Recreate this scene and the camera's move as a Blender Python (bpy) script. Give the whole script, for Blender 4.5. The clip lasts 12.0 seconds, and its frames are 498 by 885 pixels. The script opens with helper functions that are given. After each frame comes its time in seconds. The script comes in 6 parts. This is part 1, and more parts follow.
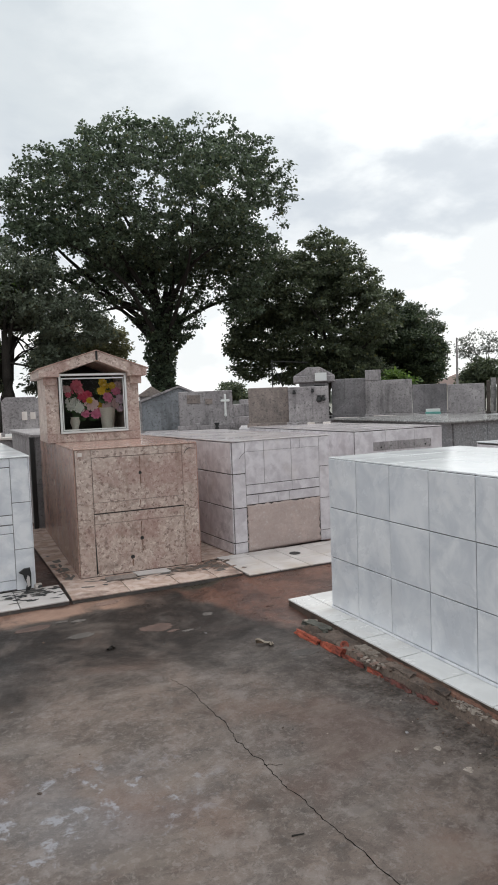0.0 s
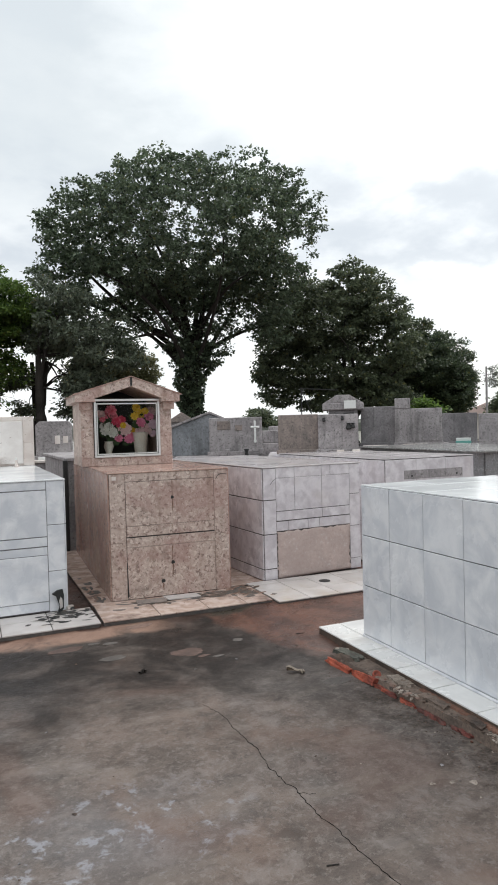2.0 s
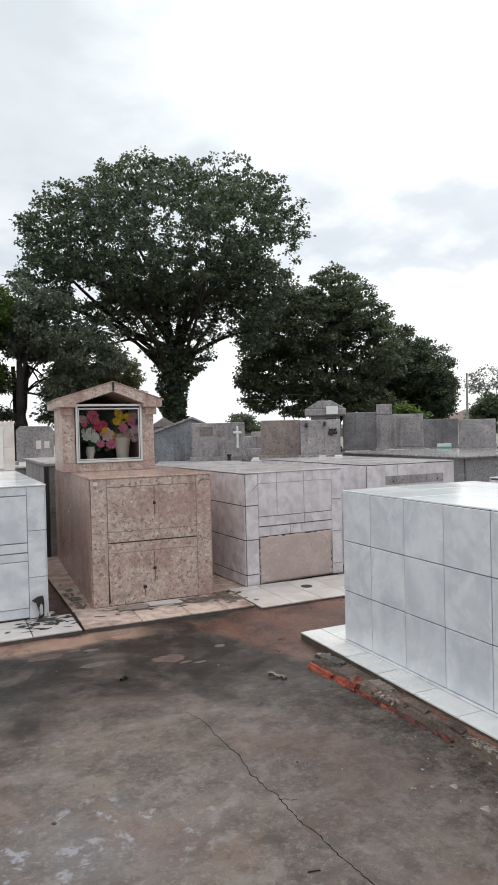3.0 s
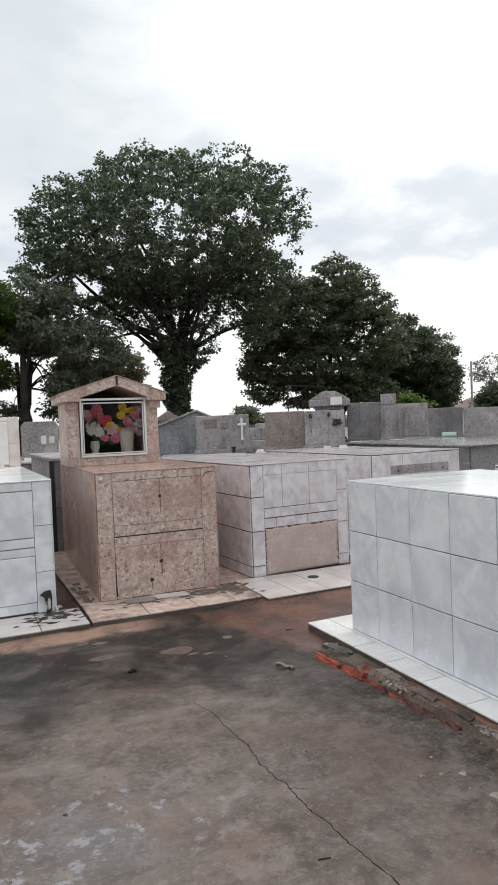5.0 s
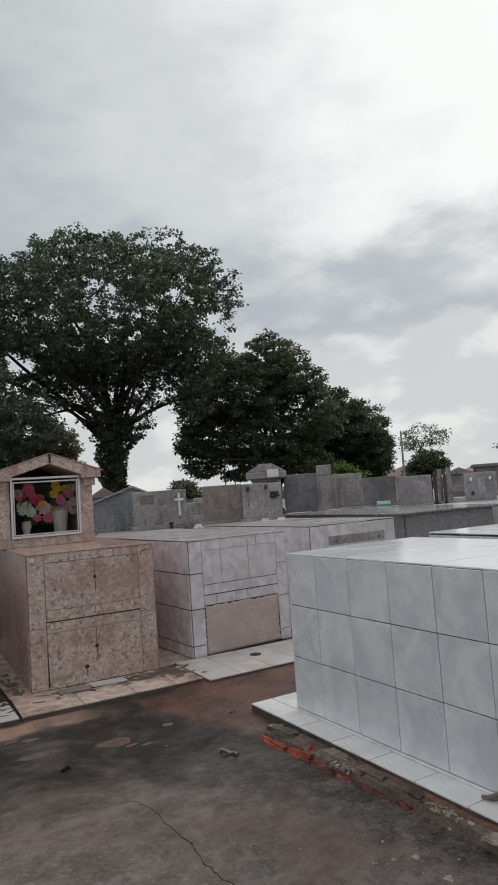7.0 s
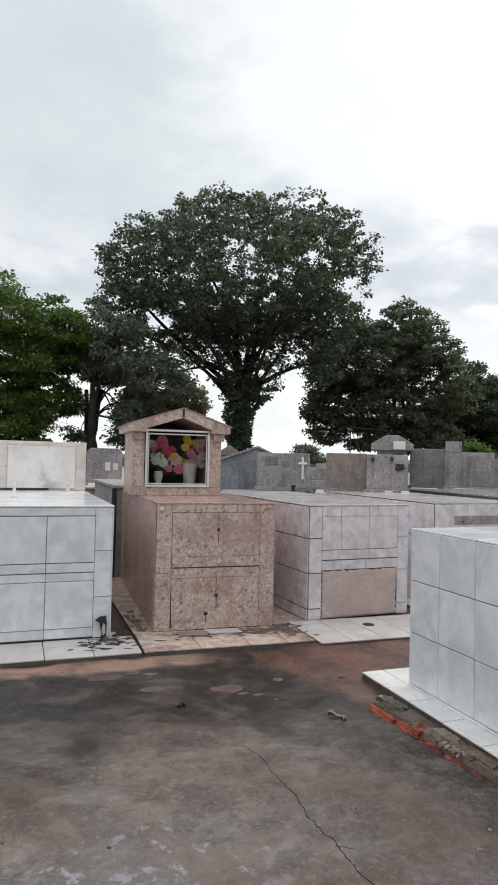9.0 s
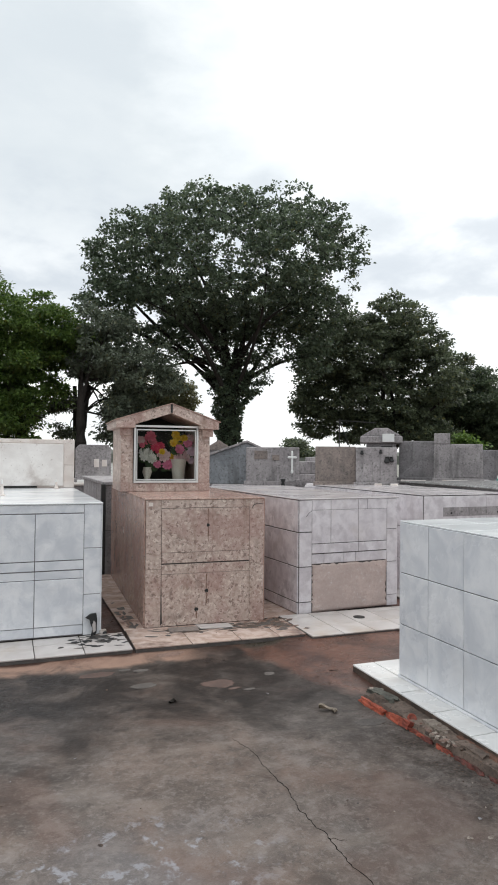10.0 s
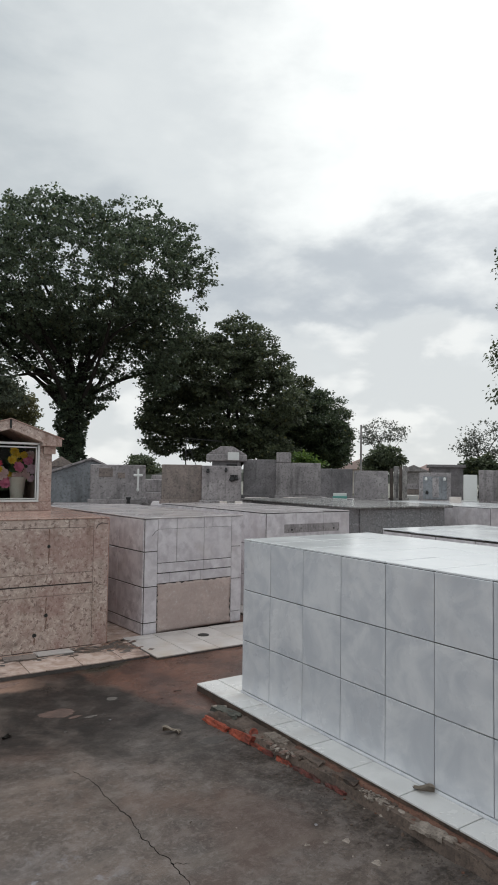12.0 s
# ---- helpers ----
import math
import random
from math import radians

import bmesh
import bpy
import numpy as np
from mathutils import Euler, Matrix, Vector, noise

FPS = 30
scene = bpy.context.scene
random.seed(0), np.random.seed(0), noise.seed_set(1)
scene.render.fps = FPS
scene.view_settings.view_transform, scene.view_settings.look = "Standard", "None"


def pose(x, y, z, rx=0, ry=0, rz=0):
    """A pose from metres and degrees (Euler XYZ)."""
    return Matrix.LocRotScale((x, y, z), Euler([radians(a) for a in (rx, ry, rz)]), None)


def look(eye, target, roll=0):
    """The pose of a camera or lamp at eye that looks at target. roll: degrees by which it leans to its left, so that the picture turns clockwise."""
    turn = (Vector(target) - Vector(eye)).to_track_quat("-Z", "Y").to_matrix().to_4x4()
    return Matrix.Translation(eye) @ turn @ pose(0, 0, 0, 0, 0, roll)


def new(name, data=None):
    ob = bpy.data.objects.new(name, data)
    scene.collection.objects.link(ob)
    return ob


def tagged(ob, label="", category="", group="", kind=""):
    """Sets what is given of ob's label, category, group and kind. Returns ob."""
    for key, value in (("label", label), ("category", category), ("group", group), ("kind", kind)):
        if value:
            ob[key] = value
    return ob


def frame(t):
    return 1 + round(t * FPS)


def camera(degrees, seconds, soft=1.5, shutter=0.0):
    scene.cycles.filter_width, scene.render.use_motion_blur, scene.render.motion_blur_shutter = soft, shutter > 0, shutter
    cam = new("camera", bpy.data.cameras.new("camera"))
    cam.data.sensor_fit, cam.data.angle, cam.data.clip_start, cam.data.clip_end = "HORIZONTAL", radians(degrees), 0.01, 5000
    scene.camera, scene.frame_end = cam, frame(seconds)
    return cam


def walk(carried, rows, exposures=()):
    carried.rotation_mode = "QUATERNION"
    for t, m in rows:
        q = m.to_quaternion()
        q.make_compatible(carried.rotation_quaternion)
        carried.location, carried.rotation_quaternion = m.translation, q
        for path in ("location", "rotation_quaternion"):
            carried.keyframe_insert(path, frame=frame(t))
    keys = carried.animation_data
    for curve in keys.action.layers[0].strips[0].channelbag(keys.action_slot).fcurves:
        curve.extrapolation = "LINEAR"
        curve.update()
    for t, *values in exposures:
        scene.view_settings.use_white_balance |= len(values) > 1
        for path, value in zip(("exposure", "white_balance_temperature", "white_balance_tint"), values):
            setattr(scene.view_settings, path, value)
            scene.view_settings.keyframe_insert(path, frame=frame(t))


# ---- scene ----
cam = camera(42.0, 12.0, 1.8)
PATH = [
    (0, (0.303, 0.086, 1.682), (1.171, 1.883, 1.552), -2.2),
    (0.3, (0.298, 0.07, 1.688), (1.226, 1.842, 1.656), -2.7),
    (0.5, (0.29, 0.066, 1.69), (1.218, 1.834, 1.592), -2.6),
    (0.8, (0.268, 0.078, 1.683), (1.207, 1.838, 1.528), -1.8),
    (1, (0.252, 0.085, 1.679), (1.173, 1.856, 1.555), -0.9),
    (1.2, (0.238, 0.085, 1.679), (1.122, 1.875, 1.563), -0.6),
    (1.5, (0.229, 0.083, 1.68), (1.025, 1.915, 1.583), -0.8),
    (1.8, (0.23, 0.07, 1.683), (1.026, 1.904, 1.62), -1.1),
    (2, (0.231, 0.059, 1.685), (1.03, 1.892, 1.639), -1.5),
    (2.2, (0.231, 0.053, 1.687), (1.052, 1.875, 1.631), -1.5),
    (2.5, (0.23, 0.051, 1.688), (1.076, 1.863, 1.658), -1.3),
    (4.5, (0.237, 0.054, 1.689), (1.072, 1.871, 1.643), -1.8),
    (5, (0.235, 0.053, 1.685), (1.069, 1.87, 1.63), -2.3),
    (5.2, (0.24, 0.056, 1.684), (1.123, 1.85, 1.634), -3.2),
    (5.5, (0.248, 0.065, 1.683), (1.165, 1.842, 1.619), -3.5),
    (5.7, (0.247, 0.068, 1.68), (1.154, 1.849, 1.604), -3.9),
    (6, (0.241, 0.069, 1.676), (1.115, 1.867, 1.638), -4.3),
    (6.2, (0.231, 0.055, 1.685), (1.088, 1.861, 1.637), -3.8),
    (6.5, (0.221, 0.028, 1.702), (1.209, 1.767, 1.72), -2.9),
    (6.8, (0.235, 0.036, 1.697), (1.314, 1.711, 1.865), -4.1),
    (7, (0.243, 0.049, 1.692), (1.255, 1.767, 1.852), -4.0),
    (7.2, (0.232, 0.062, 1.689), (1.167, 1.824, 1.843), -2.9),
    (8.8, (0.193, 0.072, 1.695), (0.907, 1.939, 1.759), 1.0),
    (9, (0.187, 0.067, 1.693), (0.856, 1.95, 1.754), 1.3),
    (9.5, (0.197, 0.07, 1.687), (0.818, 1.971, 1.718), 1.4),
    (9.7, (0.202, 0.07, 1.69), (0.838, 1.966, 1.705), 1.0),
    (10, (0.206, 0.07, 1.697), (0.904, 1.943, 1.741), 0.5),
    (10.2, (0.207, 0.068, 1.7), (0.914, 1.938, 1.751), 1.0),
    (10.5, (0.21, 0.061, 1.701), (0.937, 1.923, 1.78), 0.9),
    (10.7, (0.22, 0.058, 1.698), (0.986, 1.903, 1.788), 0.5),
    (11, (0.232, 0.054, 1.694), (0.996, 1.902, 1.703), -0.6),
    (11.3, (0.23, 0.05, 1.695), (1.106, 1.846, 1.781), -1.1),
    (11.5, (0.224, 0.049, 1.698), (1.155, 1.816, 1.797), -0.8),
    (11.7, (0.211, 0.05, 1.705), (1.206, 1.782, 1.803), -1.0),
    (12, (0.185, 0.054, 1.722), (1.301, 1.711, 1.822), 0.8),
]
EXPOSURES = [
    (0, -0.08, 6450, 9), (1, -0.02, 6450, 9), (2, 0.06, 6450, 9), (2.5, 0.08, 6450, 9), (4.5, 0.0, 6450, 9), (5, 0.03, 6500, 10),
    (5.5, 0.02, 6700, 13), (6, 0.01, 6700, 17), (6.5, -0.03, 6620, 12), (6.7, -0.32, 6560, 10), (6.8, -0.42, 6520, 10), (7, -0.67, 6450, 9), (7.2, -0.58, 6450, 9),
    (8.8, -0.1, 6450, 9), (9, -0.07, 6450, 9), (9.5, -0.02, 6450, 9), (10, 0.07, 6450, 9), (10.5, 0.02, 6450, 9), (11, -0.11, 6420, 8), (11.2, -0.06, 6420, 8),
    (11.5, -0.28, 6430, 8), (12, -0.48, 6400, 8),
]
walk(cam, [(t, look(eye, target, roll)) for t, eye, target, roll in PATH], EXPOSURES)

# sky direction helper: azimuth clockwise from +y, elevation, degrees
EYE = Vector((0.22, 0.06, 1.69))


def sight(az, el, d):
    a, e = radians(az), radians(el)
    return EYE + Vector((math.sin(a), math.cos(a), math.tan(e))) * d


def spot(az, d, z=0.0):
    p = sight(az, 0, d)
    return Vector((p.x, p.y, z))


# ---- world and sun ----
SUN_AZ, SUN_EL = 68.0, 38.0
world = bpy.data.worlds.new("overcast_sky")
scene.world = world
world.use_nodes = True


class Nodes:
    """Short notation for node trees."""

    def __init__(self, tree):
        self.t = tree
        tree.nodes.clear()

    def add(self, kind, ins=None, operation=""):
        n = self.t.nodes.new(kind)
        if operation:
            n.operation = operation
        for k, v in (ins or {}).items():
            s = n.inputs[k]
            if isinstance(v, bpy.types.NodeSocket):
                self.t.links.new(v, s)
            else:
                s.default_value = v
        return n

    def math(self, op, a, b=0.0, c=0.0, clamp=False):
        n = self.add("ShaderNodeMath", {0: a, 1: b, 2: c}, operation=op)
        n.use_clamp = clamp
        return n.outputs[0]

    def ramp(self, fac, stops, smooth=True):
        n = self.add("ShaderNodeValToRGB", {0: fac})
        r = n.color_ramp
        r.interpolation = "EASE" if smooth else "LINEAR"
        while len(r.elements) < len(stops):
            r.elements.new(0.5)
        for e, (p, c) in zip(r.elements, stops):
            e.position = p
            e.color = (c, c, c, 1) if isinstance(c, (int, float)) else (*c, 1)
        return n.outputs[0]

    def mix(self, fac, a, b, blend="MIX"):
        n = self.add("ShaderNodeMix")
        n.data_type, n.blend_type = "RGBA", blend
        for s, v in ((n.inputs[0], fac), (n.inputs[6], a), (n.inputs[7], b)):
            if isinstance(v, bpy.types.NodeSocket):
                self.t.links.new(v, s)
            else:
                s.default_value = v if isinstance(v, (int, float)) else (*v, 1)
        return n.outputs[2]

    def noise(self, vec, scale, detail=4.0, rough=0.55, distort=0.0):
        return self.add("ShaderNodeTexNoise", {"Vector": vec, "Scale": scale, "Detail": detail, "Roughness": rough, "Distortion": distort}).outputs[0]

    def shift(self, vec, by):
        return self.add("ShaderNodeVectorMath", {0: vec, 1: by}, operation="ADD").outputs[0]


def sky():
    n = Nodes(world.node_tree)
    way = n.add("ShaderNodeTexCoord").outputs["Generated"]
    sep = n.add("ShaderNodeSeparateXYZ", {0: way})
    up = n.math("MAXIMUM", sep.outputs[2], 0.0)
    # heaped clouds, wider than they are high
    puffs = n.add("ShaderNodeVectorMath", {0: way, 1: (1.0, 1.0, 2.1)}, operation="MULTIPLY").outputs[0]
    big = n.noise(n.shift(puffs, CLOUD_AT), 2.0, 6.0, 0.5, 0.0)
    fine = n.noise(n.shift(puffs, (3.1, 7.7, 1.0)), 6.5, 7.0, 0.55, 0.1)
    wisp = n.math("SUBTRACT", n.math("ADD", n.math("MULTIPLY", big, 0.5), n.math("MULTIPLY", fine, 0.5)), 0.5)
    s = Vector((math.sin(radians(SUN_AZ)) * math.cos(radians(SUN_EL)), math.cos(radians(SUN_AZ)) * math.cos(radians(SUN_EL)), math.sin(radians(SUN_EL))))
    near = n.add("ShaderNodeVectorMath", {0: way, 1: s}, operation="DOT_PRODUCT").outputs["Value"]
    # thin bright cloud about the hidden sun, ragged at its rim
    glow = n.ramp(n.math("ADD", near, n.math("MULTIPLY", wisp, 0.34)), ((0.64, 0.0), (0.80, 0.36), (0.95, 1.0)))
    # a grey bank of cloud low round the sky
    high = n.math("ADD", up, n.math("MULTIPLY", wisp, 0.45))
    bank = n.ramp(high, ((0.17, 0.0), (0.215, 1.0), (0.27, 0.9), (0.40, 0.0)))
    base = n.mix(n.ramp(n.math("ADD", wisp, 0.5), ((0.38, 0.0), (0.64, 1.0))), (0.755, 0.81, 0.85), (0.84, 0.885, 0.91))
    col = n.mix(glow, base, (1.58, 1.59, 1.56))
    puff = n.ramp(n.noise(n.shift(puffs, (1.7, 0.4, 2.0)), 7.0, 6.0, 0.5, 0.1), ((0.48, 0.0), (0.62, 1.0)))
    low = n.mix(puff, (1.02, 1.045, 1.055), (1.30, 1.30, 1.28))
    col = n.mix(n.math("MULTIPLY", bank, 0.8), col, n.mix(n.ramp(n.math("ADD", wisp, 0.5), ((0.42, 0.0), (0.60, 1.0))), (0.685, 0.735, 0.80), (1.08, 1.10, 1.11)))
    col = n.mix(n.ramp(high, ((0.16, 1.0), (0.225, 0.0))), col, low)
    # an even overcast is brighter overhead than near the horizon
    col = n.mix(n.ramp(up, ((0.62, 0.0), (0.95, 1.0))), col, (1.75, 1.80, 1.80))
    air = n.add("ShaderNodeTexSky")
    air.sky_type, air.sun_disc, air.sun_elevation, air.sun_rotation = "NISHITA", False, radians(SUN_EL), radians(SUN_AZ)
    a = n.add("ShaderNodeBackground", {"Color": air.outputs[0], "Strength": 0.1})
    b = n.add("ShaderNodeBackground", {"Color": col, "Strength": SKY})
    m = n.add("ShaderNodeMixShader", {0: 0.95, 1: a.outputs[0], 2: b.outputs[0]})
    n.add("ShaderNodeOutputWorld", {"Surface": m.outputs[0]})


CLOUD_AT = (0.0, 0.0, 0.0)
SKY = 0.99
sky()
lamp = bpy.data.lights.new("sun", "SUN")
lamp.energy, lamp.angle, lamp.color = 0.9, radians(25), (1.0, 0.97, 0.92)
sun = new("sun", lamp)
sun.matrix_world = look(sight(SUN_AZ, SUN_EL, 50), EYE)


# ---- materials ----
def surface(name, rough=0.6, metal=0.0):
    """A material with its node helper, its principled shader, a per-object position and a bump setter."""
    m = bpy.data.materials.new(name)
    m.use_nodes = True
    n = Nodes(m.node_tree)
    p = n.add("ShaderNodeBsdfPrincipled", {"Roughness": rough, "Metallic": metal})
    n.add("ShaderNodeOutputMaterial", {"Surface": p.outputs[0]})
    return m, n, p


def put(n, p, key, value):
    if isinstance(value, bpy.types.NodeSocket):
        n.t.links.new(value, p.inputs[key])
    else:
        p.inputs[key].default_value = value


def bump(n, p, height, strength=0.3, dist=0.01):
    put(n, p, "Normal", n.add("ShaderNodeBump", {"Height": height, "Strength": strength, "Distance": dist}).outputs[0])


def place_of(n):
    """World position, moved by a random step for each object, so that alike pieces differ."""
    rnd = n.add("ShaderNodeObjectInfo").outputs["Random"]
    pos = n.add("ShaderNodeNewGeometry").outputs["Position"]
    step = n.add("ShaderNodeCombineXYZ", {0: n.math("MULTIPLY", rnd, 37.0), 1: n.math("MULTIPLY", rnd, 91.0), 2: n.math("MULTIPLY", rnd, 13.0)}).outputs[0]
    return n.shift(pos, step), pos, rnd


def tile_material(name, light, dark, dirt=(0.45, 0.36, 0.28), rough=0.16, cloud=3.2, dirty=0.25, swirl=0.6):
    """Glazed ceramic with cloudy marbling and dirt."""
    m, n, p = surface(name, rough)
    q, pos, rnd = place_of(n)
    a = n.noise(q, cloud, 5.0, 0.55, swirl)
    b = n.noise(q, cloud * 4.5, 4.0, 0.6, 0.5)
    col = n.mix(n.ramp(a, ((0.33, 0.0), (0.66, 1.0))), dark, light)
    col = n.mix(n.math("MULTIPLY", n.ramp(b, ((0.45, 0.0), (0.75, 1.0))), 0.25), col, dark)
    col = n.mix(n.math("MULTIPLY", rnd, 0.22), col, dark)
    d = n.noise(pos, 2.3, 6.0, 0.65, 0.4)
    speck = n.noise(pos, 45.0, 3.0, 0.6)
    stain = n.math("MULTIPLY", n.ramp(d, ((0.5, 0.0), (0.75, 1.0))), dirty)
    stain = n.math("MAXIMUM", stain, n.math("MULTIPLY", n.ramp(speck, ((0.66, 0.0), (0.74, 1.0))), dirty * 1.3))
    put(n, p, "Base Color", n.mix(stain, col, dirt))
    put(n, p, "Roughness", n.math("ADD", n.math("MULTIPLY", d, 0.25), rough - 0.06))
    bump(n, p, n.noise(pos, 6.0, 2.0), 0.05, 0.01)
    return m


def granite_material(name, base, dark, pale, rough=0.35, scale=26.0, dirty=0.3, dirt=(0.16, 0.12, 0.10), contrast=1.0):
    m, n, p = surface(name, rough)
    q, pos, rnd = place_of(n)
    f = n.add("ShaderNodeTexVoronoi", {"Vector": n.mix(0.02, q, n.add("ShaderNodeTexNoise", {"Vector": q, "Scale": 22.0}).outputs["Color"]), "Scale": scale}).outputs["Color"]
    g = n.add("ShaderNodeSeparateColor", {0: f})
    a = n.noise(q, scale * 0.35, 4.0, 0.7)
    col = n.mix(n.math("MULTIPLY", n.ramp(g.outputs[0], ((0.62, 0.0), (0.9, 1.0))), 0.75 * contrast), base, dark)
    col = n.mix(n.math("MULTIPLY", n.ramp(g.outputs[1], ((0.70, 0.0), (0.95, 1.0))), 0.7 * contrast), col, pale)
    col = n.mix(n.math("MULTIPLY", n.ramp(a, ((0.5, 0.0), (0.72, 1.0))), 0.35 * contrast), col, dark)
    w = n.noise(pos, 1.9, 6.0, 0.65, 0.3)
    col = n.mix(n.math("MULTIPLY", n.ramp(w, ((0.46, 0.0), (0.74, 1.0))), dirty), col, dirt)
    put(n, p, "Base Color", col)
    put(n, p, "Roughness", n.math("ADD", n.math("MULTIPLY", w, 0.35), rough - 0.1))
    bump(n, p, a, 0.08, 0.004)
    return m


def salmon_material(name, base, dark, pale, rough=0.3, stain=0.6):
    """Weathered salmon granite: soft blotches, small flakes, rusty runs and dirt."""
    m, n, p = surface(name, rough)
    q, pos, rnd = place_of(n)
    a = n.noise(q, 22.0, 6.0, 0.68, 0.35)
    b = n.noise(n.shift(pos, (5.0, 2.0, 8.0)), 3.0, 6.0, 0.6, 0.3)
    col = n.mix(n.ramp(a, ((0.30, 0.0), (0.52, 0.55), (0.70, 1.0))), dark, pale)
    col = n.mix(0.34, col, base)
    # pale flakes and sparse dark grains
    f = n.add("ShaderNodeSeparateColor", {0: n.add("ShaderNodeTexVoronoi", {"Vector": n.mix(0.06, q, n.add("ShaderNodeTexNoise", {"Vector": q, "Scale": 40.0}).outputs["Color"]), "Scale": 56.0}).outputs["Color"]})
    col = n.mix(n.math("MULTIPLY", n.ramp(f.outputs[0], ((0.76, 0.0), (0.94, 1.0))), 0.55), col, tuple(min(0.8, c * 1.12) for c in pale))
    col = n.mix(n.math("MULTIPLY", n.ramp(f.outputs[1], ((0.83, 0.0), (0.93, 1.0))), 0.7), col, tuple(c * 0.55 for c in dark))
    # broad rosy and brownish clouds
    col = n.mix(n.math("MULTIPLY", n.ramp(b, ((0.42, 0.0), (0.62, 1.0))), 0.5), col, tuple(c * d for c, d in zip(dark, (1.15, 0.95, 1.0))))
    run = n.noise(n.add("ShaderNodeVectorMath", {0: pos, 1: (6.0, 6.0, 0.8)}, operation="MULTIPLY").outputs[0], 1.0, 5.0, 0.65, 0.2)
    w = n.noise(pos, 4.2, 7.0, 0.72, 0.3)
    col = n.mix(n.math("MULTIPLY", n.ramp(run, ((0.52, 0.0), (0.70, 1.0))), stain * 0.6), col, (0.20, 0.115, 0.075))
    col = n.mix(n.math("MULTIPLY", n.ramp(w, ((0.54, 0.0), (0.70, 1.0))), stain * 0.7), col, (0.12, 0.075, 0.055))
    put(n, p, "Base Color", col)
    put(n, p, "Roughness", n.math("ADD", n.math("MULTIPLY", w, 0.35), rough - 0.1))
    bump(n, p, a, 0.12, 0.004)
    return m


def concrete_material(name, light, dark, rough=0.8, streak=0.5, soot=(0.07, 0.068, 0.065), scale=1.0):
    """Weathered cement: blotches, vertical run-off streaks, pores."""
    m, n, p = surface(name, rough)
    q, pos, rnd = place_of(n)
    a = n.noise(q, 2.2 * scale, 7.0, 0.65, 0.5)
    col = n.mix(n.ramp(a, ((0.32, 0.0), (0.68, 1.0))), dark, light)
    grain = n.noise(q, 60.0 * scale, 3.0, 0.7)
    col = n.mix(n.math("MULTIPLY", n.ramp(grain, ((0.42, 0.0), (0.7, 1.0))), 0.4), col, dark)
    spot_dark = n.noise(q, 27.0 * scale, 5.0, 0.75, 0.3)
    col = n.mix(n.math("MULTIPLY", n.ramp(spot_dark, ((0.52, 0.0), (0.64, 1.0))), 0.7), col, soot)
    col = n.mix(n.math("MULTIPLY", n.ramp(spot_dark, ((0.32, 1.0), (0.44, 0.0))), 0.45), col, tuple(min(0.7, c * 1.5) for c in light))
    s = n.add("ShaderNodeVectorMath", {0: q, 1: (9.0, 9.0, 0.9)}, operation="MULTIPLY").outputs[0]
    run = n.noise(s, 1.0, 4.0, 0.6)
    col = n.mix(n.math("MULTIPLY", n.ramp(run, ((0.5, 0.0), (0.72, 1.0))), streak), col, soot)
    put(n, p, "Base Color", col)
    put(n, p, "Roughness", n.math("ADD", n.math("MULTIPLY", a, 0.3), rough - 0.2))
    bump(n, p, n.math("ADD", n.math("MULTIPLY", grain, 0.4), a), 0.35, 0.012)
    return m


def plain_material(name, col, rough=0.5, metal=0.0, vary=0.25, scale=12.0):
    m, n, p = surface(name, rough, metal)
    q, pos, rnd = place_of(n)
    a = n.noise(q, scale, 4.0, 0.6)
    put(n, p, "Base Color", n.mix(n.math("MULTIPLY", a, vary * 2), col, tuple(c * 0.45 for c in col)))
    put(n, p, "Roughness", n.math("ADD", n.math("MULTIPLY", a, 0.2), rough - 0.1))
    bump(n, p, a, 0.1, 0.004)
    return m


def leaf_material(name, dark, light, warm=(0.16, 0.13, 0.03)):
    m, n, p = surface(name, 0.45)
    g = n.add("ShaderNodeNewGeometry")
    isle = g.outputs["Random Per Island"]
    # clump-sized tone patches put foliage shading into the leaf colour
    patch = n.noise(g.outputs["Position"], 1.3, 4.0)
    col = n.mix(isle, dark, light)
    col = n.mix(n.math("MULTIPLY", n.ramp(patch, ((0.4, 0.0), (0.7, 1.0))), 0.45), col, light)
    col = n.mix(n.math("MULTIPLY", n.ramp(isle, ((0.93, 0.0), (1.0, 1.0))), 0.6), col, warm)
    put(n, p, "Base Color", col)
    put(n, p, "Specular IOR Level", 0.35)
    out = [x for x in n.t.nodes if x.type == "OUTPUT_MATERIAL"][0]
    tr = n.add("ShaderNodeBsdfTranslucent", {"Color": col})
    mx = n.add("ShaderNodeMixShader", {0: 0.38, 1: p.outputs[0], 2: tr.outputs[0]})
    n.t.links.new(mx.outputs[0], out.inputs[0])
    return m


